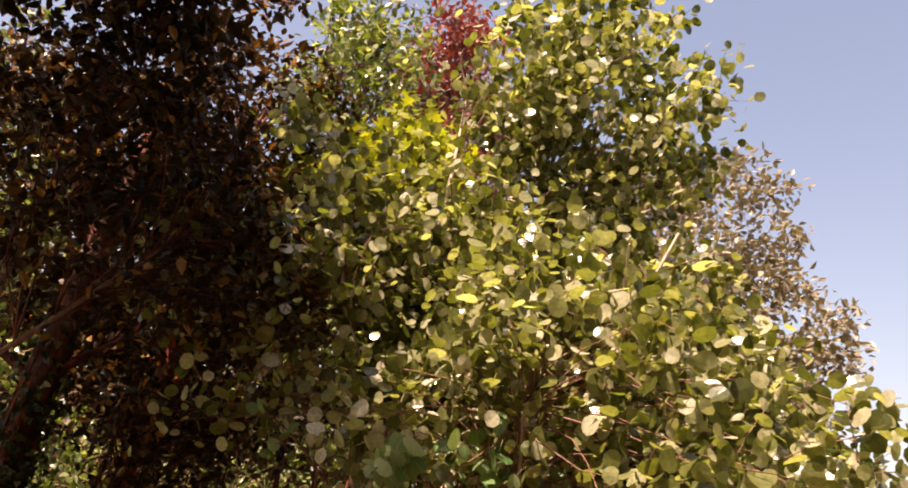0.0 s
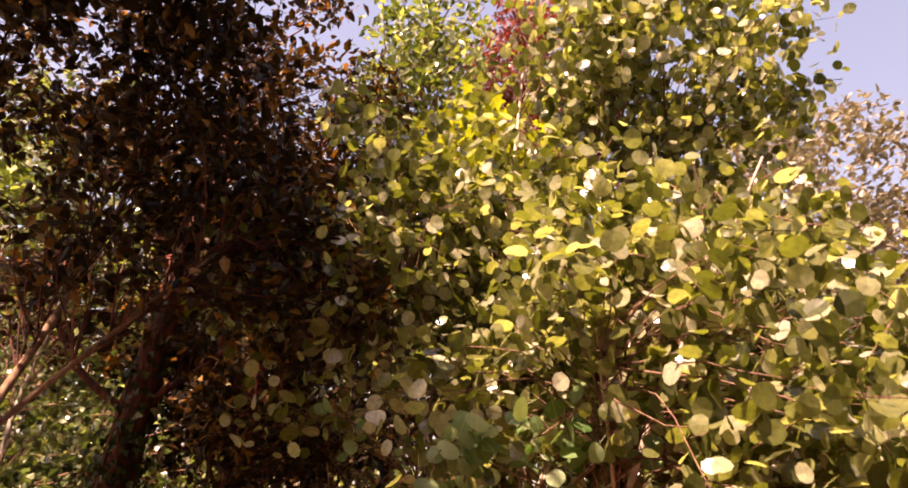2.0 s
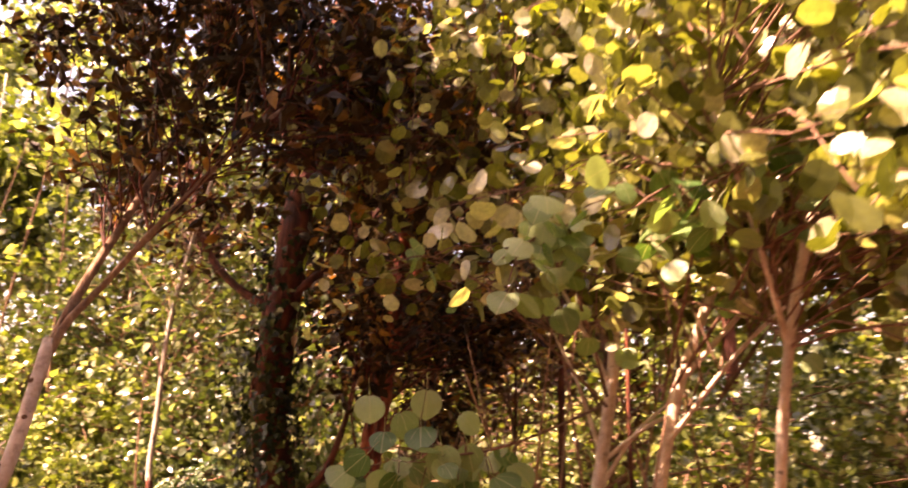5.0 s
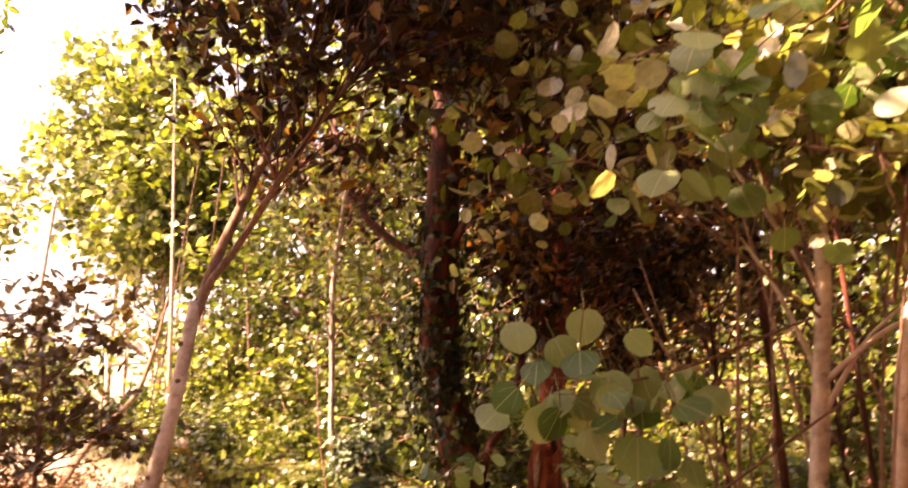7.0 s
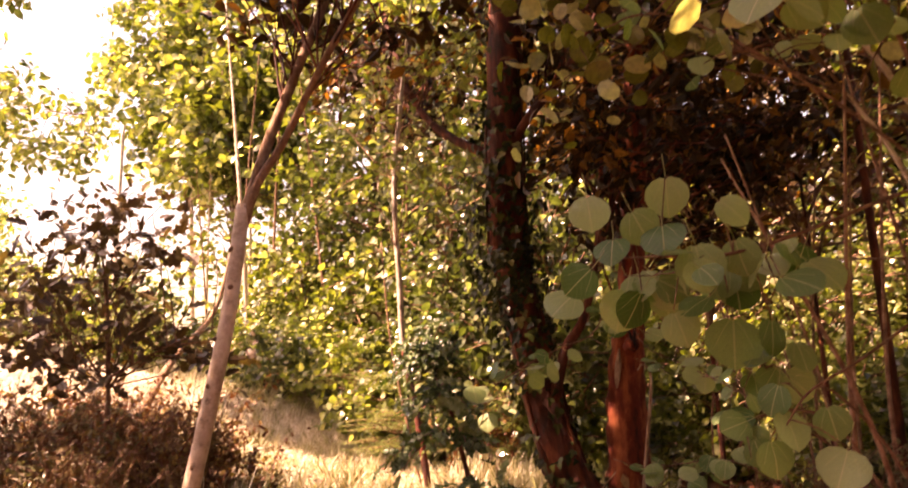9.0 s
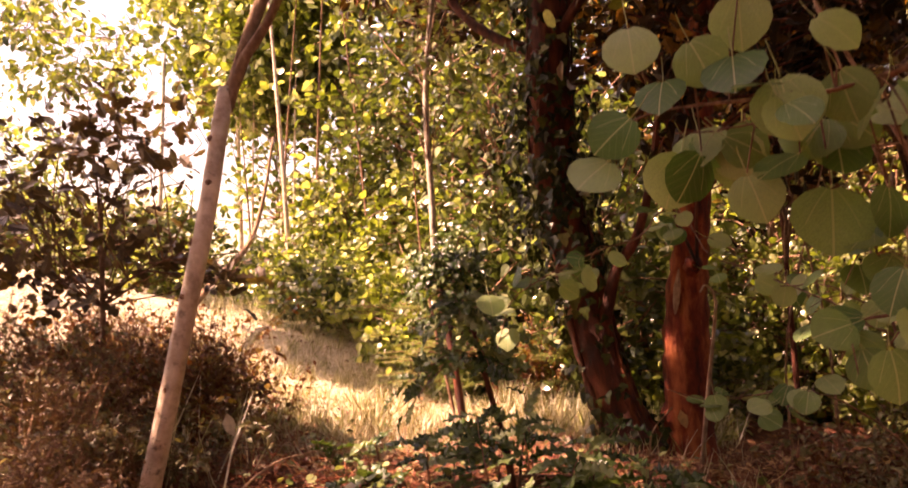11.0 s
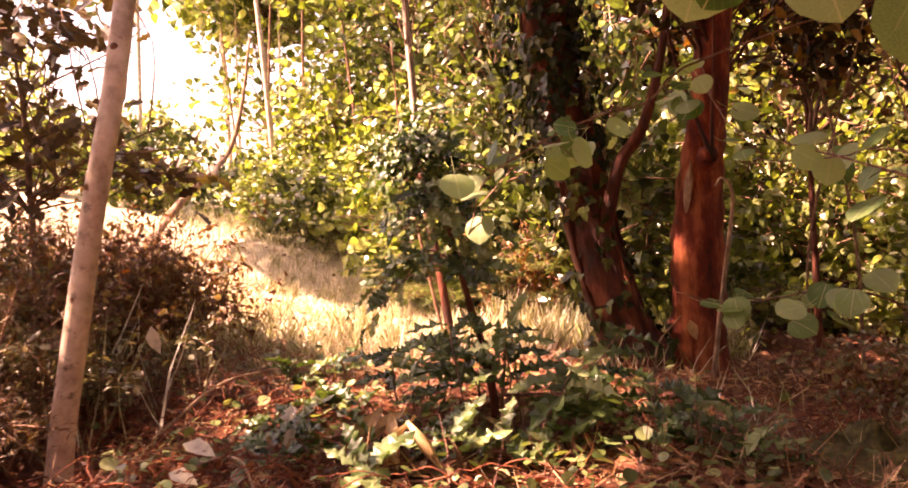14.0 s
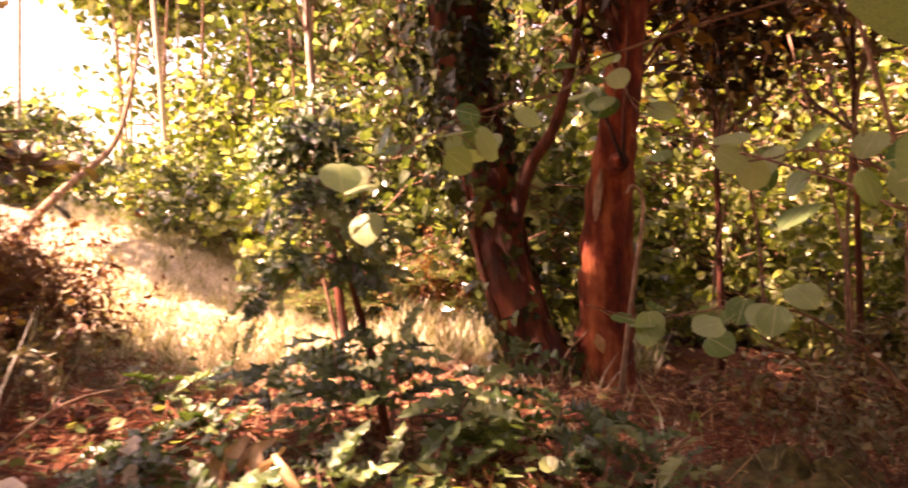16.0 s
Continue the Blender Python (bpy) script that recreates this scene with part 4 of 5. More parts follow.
# Brown leaves put the shade among the trunks into the colour.
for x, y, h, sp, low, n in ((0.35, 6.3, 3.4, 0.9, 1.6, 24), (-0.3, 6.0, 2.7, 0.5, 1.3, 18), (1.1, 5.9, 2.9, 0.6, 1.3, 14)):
    wood_tree(x, y, h, sp, low, M_BRUSH, OVAL_LO, 0.075, n, 40, "thicket tree among the trunks, shade put in its brown leaves", 0.02, None, "thicket_tree", "thicket trees")
wood_tree(6.7, 8.6, 9.0, 2.6, 0.6, M_OLIVE, OVAL_LO, 0.13, 520, 60, "tall grey-green tree with fine bleached foliage", 0.14, None, "grey_tree", "")
for x, y, h, sp, low in ((-12.5, 6.5, 2.9, 1.8, -0.2), (-11.5, 4.0, 3.0, 1.6, -0.2), (-9.5, 7.8, 1.3, 0.9, -0.3), (-10.3, 6.2, 1.2, 0.9, -0.3)):
    wood_tree(x, y, h, sp, low, M_WOODS, OVAL_LO, 0.12, 80, 30, "low hedge tree in full sun beyond the clearing", 0.06, None, "hedge_tree", "hedge trees")

# unseen trees, added beside and behind the path to block sun and sky
rng = np.random.default_rng(51)
tree("shade_tree", "unseen leaning tree by the path, added to cast shade", "tree", (-3.4, 0.9, gz(-3.4, 0.9)), [(-3.4, 0.9, gz(-3.4, 0.9) - 0.1), (-3.3, 1.0, 2.0), (-2.9, 1.4, 3.6), (-2.5, 1.8, 5.4)], [0.12, 0.1, 0.08, 0.03], M_BARK_DARK,
    [((-3.1, 0.75, 4.3), (0.5, 0.45, 0.35), 18, 30, 0.22), ((-2.75, 1.35, 4.3), (0.32, 0.28, 0.3), 22, 28, 0.18), ((-0.9, 2.4, 6.0), (0.4, 0.4, 0.3), 16, 32, 0.26), ((-0.8, 1.5, 4.3), (0.3, 0.22, 0.25), 14, 28, 0.22), ((-1.0, 2.0, 4.1), (0.6, 0.5, 0.4), 60, 36, 0.28), ((-1.75, 1.0, 4.2), (0.4, 0.35, 0.35), 36, 34, 0.24), ((-2.5, 2.9, 4.8), (1.0, 0.9, 0.9), 80, 36, 0.3), ((-1.25, 1.5, 4.2), (0.4, 0.6, 0.4), 22, 34, 0.22), ((-1.0, 1.0, 4.3), (0.5, 0.45, 0.35), 14, 28, 0.28), ((-0.62, 1.15, 4.3), (0.35, 0.35, 0.3), 10, 28, 0.24), ((-1.95, 1.48, 4.2), (0.1, 0.16, 0.2), 9, 26, 0.14), ((-1.75, 2.6, 4.2), (0.45, 0.4, 0.3), 40, 36, 0.26), ((-1.85, 2.1, 4.2), (0.3, 0.4, 0.3), 30, 36, 0.24), ((-2.12, 1.85, 4.25), (0.16, 0.18, 0.25), 14, 26, 0.14), ((-4.5, 0.9, 4.6), (0.9, 1.0, 0.9), 46, 36, 0.3), ((-2.4, 2.3, 6.0), (1.2, 1.2, 0.6), 80, 36, 0.34)], OVAL_LO, 0.12, M_SHADE_CANOPY, group="shade trees beside the path")
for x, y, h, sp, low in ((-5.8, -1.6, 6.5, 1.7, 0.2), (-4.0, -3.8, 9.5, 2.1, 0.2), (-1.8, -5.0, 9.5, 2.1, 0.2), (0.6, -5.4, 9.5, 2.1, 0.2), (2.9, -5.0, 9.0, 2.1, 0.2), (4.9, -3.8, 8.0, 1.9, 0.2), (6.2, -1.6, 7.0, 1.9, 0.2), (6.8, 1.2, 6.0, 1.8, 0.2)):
    wood_tree(x, y, h, sp, low, M_SHADE_CANOPY, BROAD_LO, 0.2, 190, 36, "unseen dense tree, added to block light from the sky", 0.12, None, "shade_tree", "shade trees beside the path")


def pole(name, pts, radii, bark, label, group=""):
    x, y = pts[0][:2]
    root = thing(name, (x, y, gz(x, y)), label, "tree", group)
    stem(root, "trunk", [(x, y, gz(x, y) - 0.08), *pts[1:]], radii, bark, 8, 24, 0.03)
    return root


pole("bare_pole_tree", [(-8.01, 6.84, 0), (-7.97, 6.91, 2.20), (-7.92, 6.98, 4.10)], [0.035, 0.03, 0.025], M_BARK_PALE, "slim pale pole standing beyond the clearing", "slim pole trees")
bent = pole("bent_sapling", [(-3.5, 3.75, 0.2), (-3.75, 4.0, 0.28), (-4.04, 4.32, 0.4), (-4.38, 4.72, 0.62), (-4.68, 5.2, 0.9), (-4.86, 5.74, 1.25), (-4.85, 5.93, 1.7), (-4.8, 6.03, 2.3)], [0.042, 0.04, 0.037, 0.034, 0.03, 0.025, 0.018, 0.01], M_LIMB, "bare sapling bent over in a long arc")
for x, y, h, lx, r in ((-5.4, 6.75, 4.6, -0.3, 0.03), (-5.9, 7.6, 4.4, 0.35, 0.022), (-6.6, 7.9, 3.4, 0.2, 0.023), (-6.9, 7.5, 2.6, -0.2, 0.016), (-7.4, 7.9, 2.8, 0.15, 0.023), (-4.8, 7.4, 4.0, -0.35, 0.02), (-6.3, 7.4, 3.9, 0.5, 0.018), (-3.9, 7.6, 4.2, 0.25, 0.02), (-4.3, 8.1, 4.6, -0.2, 0.024), (-2.6, 7.7, 4.0, 0.2, 0.02), (-3.2, 8.2, 4.2, 0.1, 0.018)):
    pole("bare_pole_tree", [(x, y, 0), (x + lx * 0.3, y, gz(x, y) + h * 0.4), (x + lx, y, gz(x, y) + h)], [r, r * 0.8, r * 0.25], M_BARK_SMOOTH if r > 0.022 else M_TWIG, "slim pale pole of a young tree", "slim pole trees")
for x, y, h, lx, r in ((0.78, 3.2, 1.5, -0.38, 0.01), (1.15, 3.9, 2.1, 0.25, 0.011), (1.3, 3.6, 1.9, -0.3, 0.01), (0.95, 4.1, 2.2, -0.2, 0.012), (1.45, 3.2, 1.8, 0.3, 0.009), (1.1, 3.1, 1.6, 0.2, 0.008), (0.75, 4.4, 2.2, 0.15, 0.011), (1.55, 4.0, 2.0, -0.15, 0.01), (0.66, 3.5, 1.8, 0.12, 0.011), (0.55, 4.2, 1.9, -0.3, 0.01), (0.3, 6.0, 2.4, 0.2, 0.012), (-0.05, 5.7, 2.0, -0.25, 0.01), (0.55, 5.6, 2.2, 0.15, 0.012), (-0.25, 5.5, 1.6, 0.3, 0.008), (0.35, 5.1, 1.5, -0.2, 0.009)):
    pole("thin_shoot", [(x, y, 0), (x + lx * 0.1, y, gz(x, y) + h * 0.4), (x + lx, y, gz(x, y) + h)], [r, r * 0.8, r * 0.4], M_SHOOT, "thin reddish-brown shoot in the shade", "thin shoots")
pole("leaning_stick", [(-0.45, 4.6, 0), (-0.4, 4.6, 0.06), (-0.35, 4.6, 0.35), (-0.32, 4.6, 0.56), (-0.35, 4.58, 0.63), (-0.38, 4.58, 0.6)], [0.011, 0.01, 0.008, 0.006, 0.004], M_DEADWOOD, "thin bare stick leaning at the red trunk")


# ---- shrubs ----
rng = np.random.default_rng(61)


def oak_sapling():
    x, y = -2.45, 2.95
    tree("oak_sapling", "lobed-leaved oak sapling, coloured as a silhouette against the sky", "tree", (x, y, gz(x, y)), [(x, y, gz(x, y) - 0.05), (x, y, 0.7), (x - 0.05, y + 0.02, 1.1), (x - 0.1, y, 1.6)], [0.014, 0.011, 0.008, 0.003], M_TWIG,
        [((-2.65, 2.9, 1.1), (0.65, 0.5, 0.42), 36, 13, 0.17), ((-2.3, 3.0, 1.45), (0.35, 0.3, 0.25), 8, 10, 0.14), ((-3.0, 3.3, 1.6), (0.5, 0.4, 0.3), 9, 11, 0.16), ((-2.27, 3.38, 0.80), (0.2, 0.18, 0.16), 7, 10, 0.12)], OAK_LO, 0.076, M_OAK, twig_r=0.003,
        limbs=(([(x, y, 0.72), (x + 0.3, y + 0.1, 0.85), (x + 0.55, y + 0.25, 0.95)], [0.006, 0.003]), ([(x, y, 0.75), (x - 0.4, y, 0.8), (x - 0.7, y + 0.1, 0.95)], [0.006, 0.003])))


def juniper(x, y, r, h, n, label):
    z = gz(x, y)
    root = thing("juniper_bush", (x, y, z), label, "bush", "juniper bushes")
    t, pl, hd = Tubes(), [], []
    for _ in range(n):
        a, e = rng.uniform(0, 2 * np.pi), rng.uniform(0.15, 1.0)
        d = np.array([np.cos(a) * r * (1.25 - e), np.sin(a) * r * (1.25 - e), h * e]) * rng.uniform(0.7, 1.1)
        p0 = np.array([x, y, z]) + rng.normal(0, r * 0.2, 3) * (1, 1, 0)
        c = spline([p0, p0 + d * 0.5 + (0, 0, h * 0.12), p0 + d], 9)
        t.add(c, [0.005, 0.0015], 4)
        for k in range(2, 9):
            for _ in range(3):
                side = rng.normal(0, 1, 3)
                side = side / np.linalg.norm(side) * 0.05 + (c[k] - c[k - 1]) * 0.6
                m = 7
                u = np.linspace(0.1, 1, m)[:, None]
                pl.append(c[k] + side * u)
                hd.append(np.tile(side / np.linalg.norm(side), (m, 1)) + rng.normal(0, 0.55, (m, 3)))
    part("branchwork", t.mesh("branchwork", M_TWIG), root, "", "stuff")
    pl, hd = np.concatenate(pl), np.concatenate(hd)
    part("foliage", scatter("foliage", NEEDLE, pl, rng.uniform(0.018, 0.035, len(pl)), M_JUNIPER, heads=hd), root, "", "stuff")


def holly_plant(label, trunk, radius, shoots, size, mesh_list=None, bark=None, rise=0.45):
    """A holly: a woody stem, side shoots given by their two ends and a count of leaves, and spiny leaves set round each shoot."""
    x, y = trunk[0][:2]
    root = thing("holly_bush", (x, y, gz(x, y)), label, "bush", "holly bushes")
    stem(root, "stem", trunk, [radius, radius * 0.8, radius * 0.35], bark or M_TWIG, 8, 16, 0.05)
    t, mesh_list = Tubes(), mesh_list or HOLLY_MESHES
    for start, end, count in shoots:
        start, end = np.array(start, float), np.array(end, float)
        long = np.linalg.norm(end - start)
        c = wobble(spline([start, (start + end) / 2 + (0, 0, 0.12 * long), end], 14), 0.008)
        t.add(c, [0.0035, 0.0015], 5, 0.05)
        turn = rng.uniform(0, 6.28)
        for i in range(count):
            u = 0.3 + 0.7 * (i + 1) / count
            k = min(13, int(u * 13))
            way = c[k] - c[max(k - 2, 0)]
            way /= np.linalg.norm(way) + 1e-9
            side = np.cross(way, (0.2, 0.1, 0.97))
            side /= np.linalg.norm(side) + 1e-9
            other = np.cross(side, way)
            a = turn + i * 2.4 + rng.normal(0, 0.25)
            out = np.cos(a) * side + np.sin(a) * other
            head = out + way * (0.35 + 0.9 * u * u) + (0, 0, 0.12)
            nrm = way * 0.6 - out * 0.35 + np.array((0.1, -0.25, rise + 0.35)) + rng.normal(0, 0.22, 3)
            place_leaf(root, mesh_list, c[k] + out * 0.004, size * rng.uniform(0.7, 1.15), nrm, head)
    part("branchwork", t.mesh("branchwork", M_TWIG), root, "", "stuff")
    return root


def holly_seedling(x, y, height, size, shoots, label, mesh_list=None, leaves=7):
    z = gz(x, y)
    lean = rng.normal(0, 0.02, 2)
    top = (x + lean[0], y + lean[1], z + height)
    made = [((x, y, z + 0.01), top, leaves)]
    for _ in range(shoots - 1):
        a = rng.uniform(0, 6.28)
        made.append(((x, y, z + 0.01), (x + 0.6 * height * math.cos(a), y + 0.6 * height * math.sin(a), z + height * rng.uniform(0.55, 0.9)), leaves))
    return holly_plant(label, [(x, y, z - 0.03), (x, y, z + height * 0.5), top], 0.004, made, size, mesh_list)


HOLLY_MESHES = []
for k in range(3):
    hv, hf, huv = HOLLY
    hv = hv.copy()
    hv[:, 2] += 0.1 * (k - 1) * hv[:, 1] ** 2 + 0.05 * np.sin(hv[:, 0] * 20 + k)
    HOLLY_MESHES.append(mesh_from("leaf", hv, hf, M_HOLLY, huv, smooth=False))
YOUNG_MESHES = [mesh_from("leaf", hv, hf, M_HOLLY_YOUNG, huv, smooth=False)]

oak_sapling()
juniper(-2.0, 2.45, 0.6, 0.66, 170, "dark feathery juniper bush in the shade")
juniper(-1.5, 1.95, 0.45, 0.4, 120, "low dark juniper bush beside the forked tree")
juniper(-2.35, 3.35, 0.38, 0.6, 90, "upright dark juniper bush at the clearing's edge")
juniper(-2.9, 2.7, 0.7, 0.6, 140, "dark feathery juniper bush in the shade")
juniper(-2.75, 3.15, 0.55, 0.62, 110, "dark feathery juniper bush in the shade")
juniper(-3.3, 3.7, 0.5, 0.55, 80, "dark feathery juniper bush at the clearing's edge")


def conifer_sprig(p0, p1):
    """A flat yellow-green spray of scale leaves on a forked twig."""
    root = thing("conifer_sprig", p0, "flat yellow-green conifer sprig lying on the floor", "sprig")
    t, pl, hd = Tubes(), [], []
    p0, p1 = np.array(p0), np.array(p1)
    c = spline([p0, (p0 + p1) / 2 + (0, 0, 0.02), p1], 14)
    lines = [c]
    across = np.cross(p1 - p0, (0.2, -0.5, 0.8))
    across /= np.linalg.norm(across)
    for k in range(3, 13):
        side = (1 if k % 2 else -1) * across * 0.055 * (1.15 - k / 14) + (c[k] - c[k - 1]) * 2.2
        lines.append(spline([c[k], c[k] + side * 0.6, c[k] + side], 7))
    for line in lines:
        t.add(line, [0.0022, 0.001], 4)
        at = np.repeat(line, 6, 0)
        pl.append(at)
        hd.append(np.repeat(np.gradient(line, axis=0), 6, 0) * 60 + rng.normal(0, 0.45, at.shape))
    part("twig", t.mesh("twig", M_TWIG), root)
    pl, hd = np.concatenate(pl), np.concatenate(hd)
    part("foliage", scatter("foliage", NEEDLE, pl, rng.uniform(0.009, 0.016, len(pl)), M_SPRIG, heads=hd), root, "", "stuff")


conifer_sprig((-1.0, 2.3, gz(-1.0, 2.3) + 0.02), (-0.86, 2.47, gz(-0.86, 2.47) + 0.11))

rng = np.random.default_rng(65)
# the tall holly: a bare dark stem below, ragged tiers of leaves above
shoots = []
for k in range(30):
    u = (k + 0.5) / 30
    a = k * 2.4
    zc = 0.36 + 0.44 * u
    p0 = (-0.79 - 0.1 * u, 3.4, zc)
    reach = (0.24 - 0.12 * u) * rng.uniform(0.65, 1.15)
    shoots.append((p0, (p0[0] - 0.04 + reach * math.cos(a), p0[1] - 0.03 + reach * math.sin(a) * 0.8, zc + rng.uniform(-0.06, 0.1)), 9))
for e in ((-1.06, 3.25, 0.3), (-0.98, 3.2, 0.22), (-0.95, 3.28, 0.34)):
    shoots.append(((-0.84, 3.38, 0.42), e, 7))
holly_plant("tall dark green holly on a bare slender stem", [(-0.66, 3.36, gz(-0.66, 3.36) - 0.04), (-0.7, 3.38, 0.1), (-0.76, 3.4, 0.26), (-0.82, 3.4, 0.5), (-0.88, 3.4, 0.78)], 0.014, shoots, 0.09, None, M_BARK_DARK)
# low shoots round its foot
shoots = []
for k in range(10):
    bx, by = -0.92 + 0.06 * k + rng.normal(0, 0.02), 3.28 + rng.normal(0, 0.07)
    hgt = rng.uniform(0.26, 0.4) * (1.0 - 0.25 * abs(k - 5) / 5)
    z = gz(bx, by)
    shoots.append(((bx, by, z), (bx + rng.normal(0.02, 0.05), by + rng.normal(-0.02, 0.05), z + hgt), 8))
holly_plant("low holly shoots with large spiny glossy leaves", [(-0.62, 3.3, gz(-0.62, 3.3) - 0.03), (-0.6, 3.3, 0.06), (-0.58, 3.3, 0.16)], 0.006, shoots, 0.12)
holly_seedling(-0.33, 3.25, 0.16, 0.14, 3, "bright holly seedling catching the light", YOUNG_MESHES, 8)
holly_seedling(-0.3, 3.12, 0.09, 0.105, 2, "bright holly seedling catching the light", YOUNG_MESHES, 6)
for k, (x, y) in enumerate(((-0.56, 2.99), (-1.05, 2.98), (-0.2, 3.52), (-0.75, 2.62), (-0.62, 2.76), (-0.45, 2.88), (-0.88, 2.76), (-0.7, 3.05), (-0.42, 3.05), (-0.15, 3.28), (-0.05, 3.5), (-0.3, 3.6), (-1.2, 3.15), (-0.5, 2.64), (-1.3, 3.4), (0.1, 3.35), (-1.2, 3.0), (-1.0, 3.2), (-1.38, 3.2), (-0.1, 3.4))):
    holly_seedling(x, y, 0.07 + 0.02 * (k % 4), 0.095 + 0.012 * (k % 3), 1 if k % 3 else 2, "small spiny holly seedling among the dead leaves", YOUNG_MESHES if k in (5, 13) else None, 6)


def yew(x, y, r, h):
    z = gz(x, y)
    root = thing("yew_shrub", (x, y, z), "bright green layered evergreen shrub in the sun", "bush", "evergreen shrubs")
    t, pl, hd = Tubes(), [], []
    for _ in range(80):
        a = rng.uniform(0, 2 * np.pi)
        e = rng.uniform(0.1, 1)
        p0 = np.array([x, y, z + h * e * 0.6])
        d = np.array([np.cos(a) * r, np.sin(a) * r, h * 0.25]) * rng.uniform(0.6, 1.1)
        c = spline([p0, p0 + d * 0.6 + (0, 0, 0.05), p0 + d], 10)
        t.add(c, [0.008, 0.002], 4)
        for k in range(3, 10):
            for s in (-1, 1):
                side = np.cross(c[k] - c[k - 1], (0, 0, 1))
                side = s * side / np.linalg.norm(side) * 0.14 * (1.1 - k / 11) + (c[k] - c[k - 1])
                u = np.linspace(0.1, 1, 9)[:, None]
                pl.append(c[k] + side * u)
                hd.append(np.tile(side / np.linalg.norm(side), (9, 1)) + rng.normal(0, 0.5, (9, 3)) * (1, 1, 0.3))
    part("branchwork", t.mesh("branchwork", M_TWIG), root, "", "stuff")
    pl, hd = np.concatenate(pl), np.concatenate(hd)
    part("foliage", scatter("foliage", NEEDLE, pl, rng.uniform(0.035, 0.06, len(pl)), M_YEW, 1.0, 0.4, heads=hd), root, "", "stuff")


for x, y, r, h in ((-2.5, 5.75, 0.6, 0.55), (-3.2, 6.2, 0.65, 0.6), (-4.1, 6.5, 0.7, 0.6), (-1.8, 5.7, 0.55, 0.6), (-5.0, 7.0, 0.8, 0.6), (-3.6, 7.0, 0.7, 0.8)):
    yew(x, y, r, h)


def leafy_shrub(x, y, r, h, leaf_mat):
    z = gz(x, y)
    root = thing("leafy_shrub", (x, y, z), "low sunlit shrub with light green leaves", "bush", "shrubs round the clearing")
    t = Tubes()
    trunk = spline([(x, y, z - 0.03), (x, y, z + h * 0.4), (x + 0.05, y, z + h * 0.7)], 10)
    t.add(trunk, [0.01, 0.004], 5)
    pl = clumps(((x, y, z + h * 0.5), (r, r, h * 0.52), int(55 * r), 34, 0.16), t, trunk, 0.003)
    part("branchwork", t.mesh("branchwork", M_TWIG), root, "", "stuff")
    part("foliage", scatter("foliage", BROAD_LO, pl, rng.uniform(0.045, 0.08, len(pl)), leaf_mat, 0.7), root, "", "stuff")


for k, (x, y, r, h) in enumerate(((-2.3, 5.75, 0.5, 0.5), (-3.0, 6.05, 0.55, 0.55), (-3.7, 6.25, 0.6, 0.55), (-4.5, 6.35, 0.6, 0.65), (-5.3, 6.6, 0.6, 0.65), (-1.65, 5.75, 0.5, 0.6), (-3.2, 6.7, 0.7, 0.9), (-4.2, 7.0, 0.7, 0.9), (-5.2, 7.3, 0.8, 1.0), (-6.3, 7.1, 0.6, 0.6), (-0.9, 6.0, 0.5, 0.6), (-5.9, 5.6, 0.5, 0.5), (-7.0, 6.2, 0.7, 0.8), (-6.6, 5.2, 0.5, 0.6), (1.5, 5.2, 0.5, 0.8), (0.9, 7.0, 0.5, 1.0), (1.8, 6.8, 0.55, 1.1), (0.2, 7.1, 0.5, 1.0), (2.6, 6.4, 0.5, 1.2))):
    leafy_shrub(x, y, r, h, M_WOODS if k % 3 else M_WOODS_DEEP)


# ---- the floor's cover ----
rng = np.random.default_rng(71)


def spots(n, cx, cy, rx, ry, turn=0.0):
    a, r = rng.uniform(0, 2 * np.pi, n), np.sqrt(rng.uniform(0, 1, n))
    x, y = rx * r * np.cos(a), ry * r * np.sin(a)
    c, s = math.cos(turn), math.sin(turn)
    x, y = cx + c * x - s * y, cy + s * x + c * y
    return np.c_[x, y, ground_z(x, y)]


def grass(n, cx, cy, rx, ry, h, turn=0.0, label="", lean=0.5, flat=0.2, blade=BLADE):
    pl = spots(n, cx, cy, rx, ry, turn)
    hd = rng.normal(0, lean, (n, 3)) * (1, 1, 0.2) + (0, 0, 1)
    me = scatter("grass", blade, pl - (0, 0, 0.01), h * rng.uniform(0.4, 1.2, n), M_GRASS, heads=hd, normals=rng.normal(0, 1, (n, 3)) * (1, 1, 0.2) + (0, 0, flat))
    return tagged(new("grass", me), label, "grass", "", "stuff")


grass(9000, -3.0, 5.1, 1.9, 0.9, 0.1, 0.6, "bleached dry grass in the sunlit clearing", 1.6, 1.5)
def tufts(count, per, cx, cy, rx, ry, h, turn, label):
    """Separate tufts of grass, each spreading from one root."""
    at = np.repeat(spots(count, cx, cy, rx, ry, turn), per, 0) + rng.normal(0, 0.02, (count * per, 3)) * (1, 1, 0)
    hd = rng.normal(0, 0.6, (len(at), 3)) * (1, 1, 0.2) + (0, 0, 1)
    size = h * np.repeat(rng.uniform(0.5, 1.2, count), per) * rng.uniform(0.6, 1.1, len(at))
    me = scatter("grass", TUFT_BLADE, at - (0, 0, 0.01), size, M_GRASS, heads=hd, normals=rng.normal(0, 1, (len(at), 3)) * (1, 1, 0.2) + (0, 0, 0.3))
    return tagged(new("grass", me), label, "grass", "", "stuff")


tufts(260, 14, -3.2, 5.2, 2.0, 1.0, 0.13, 0.6, "separate tufts of green and bleached grass in the clearing")
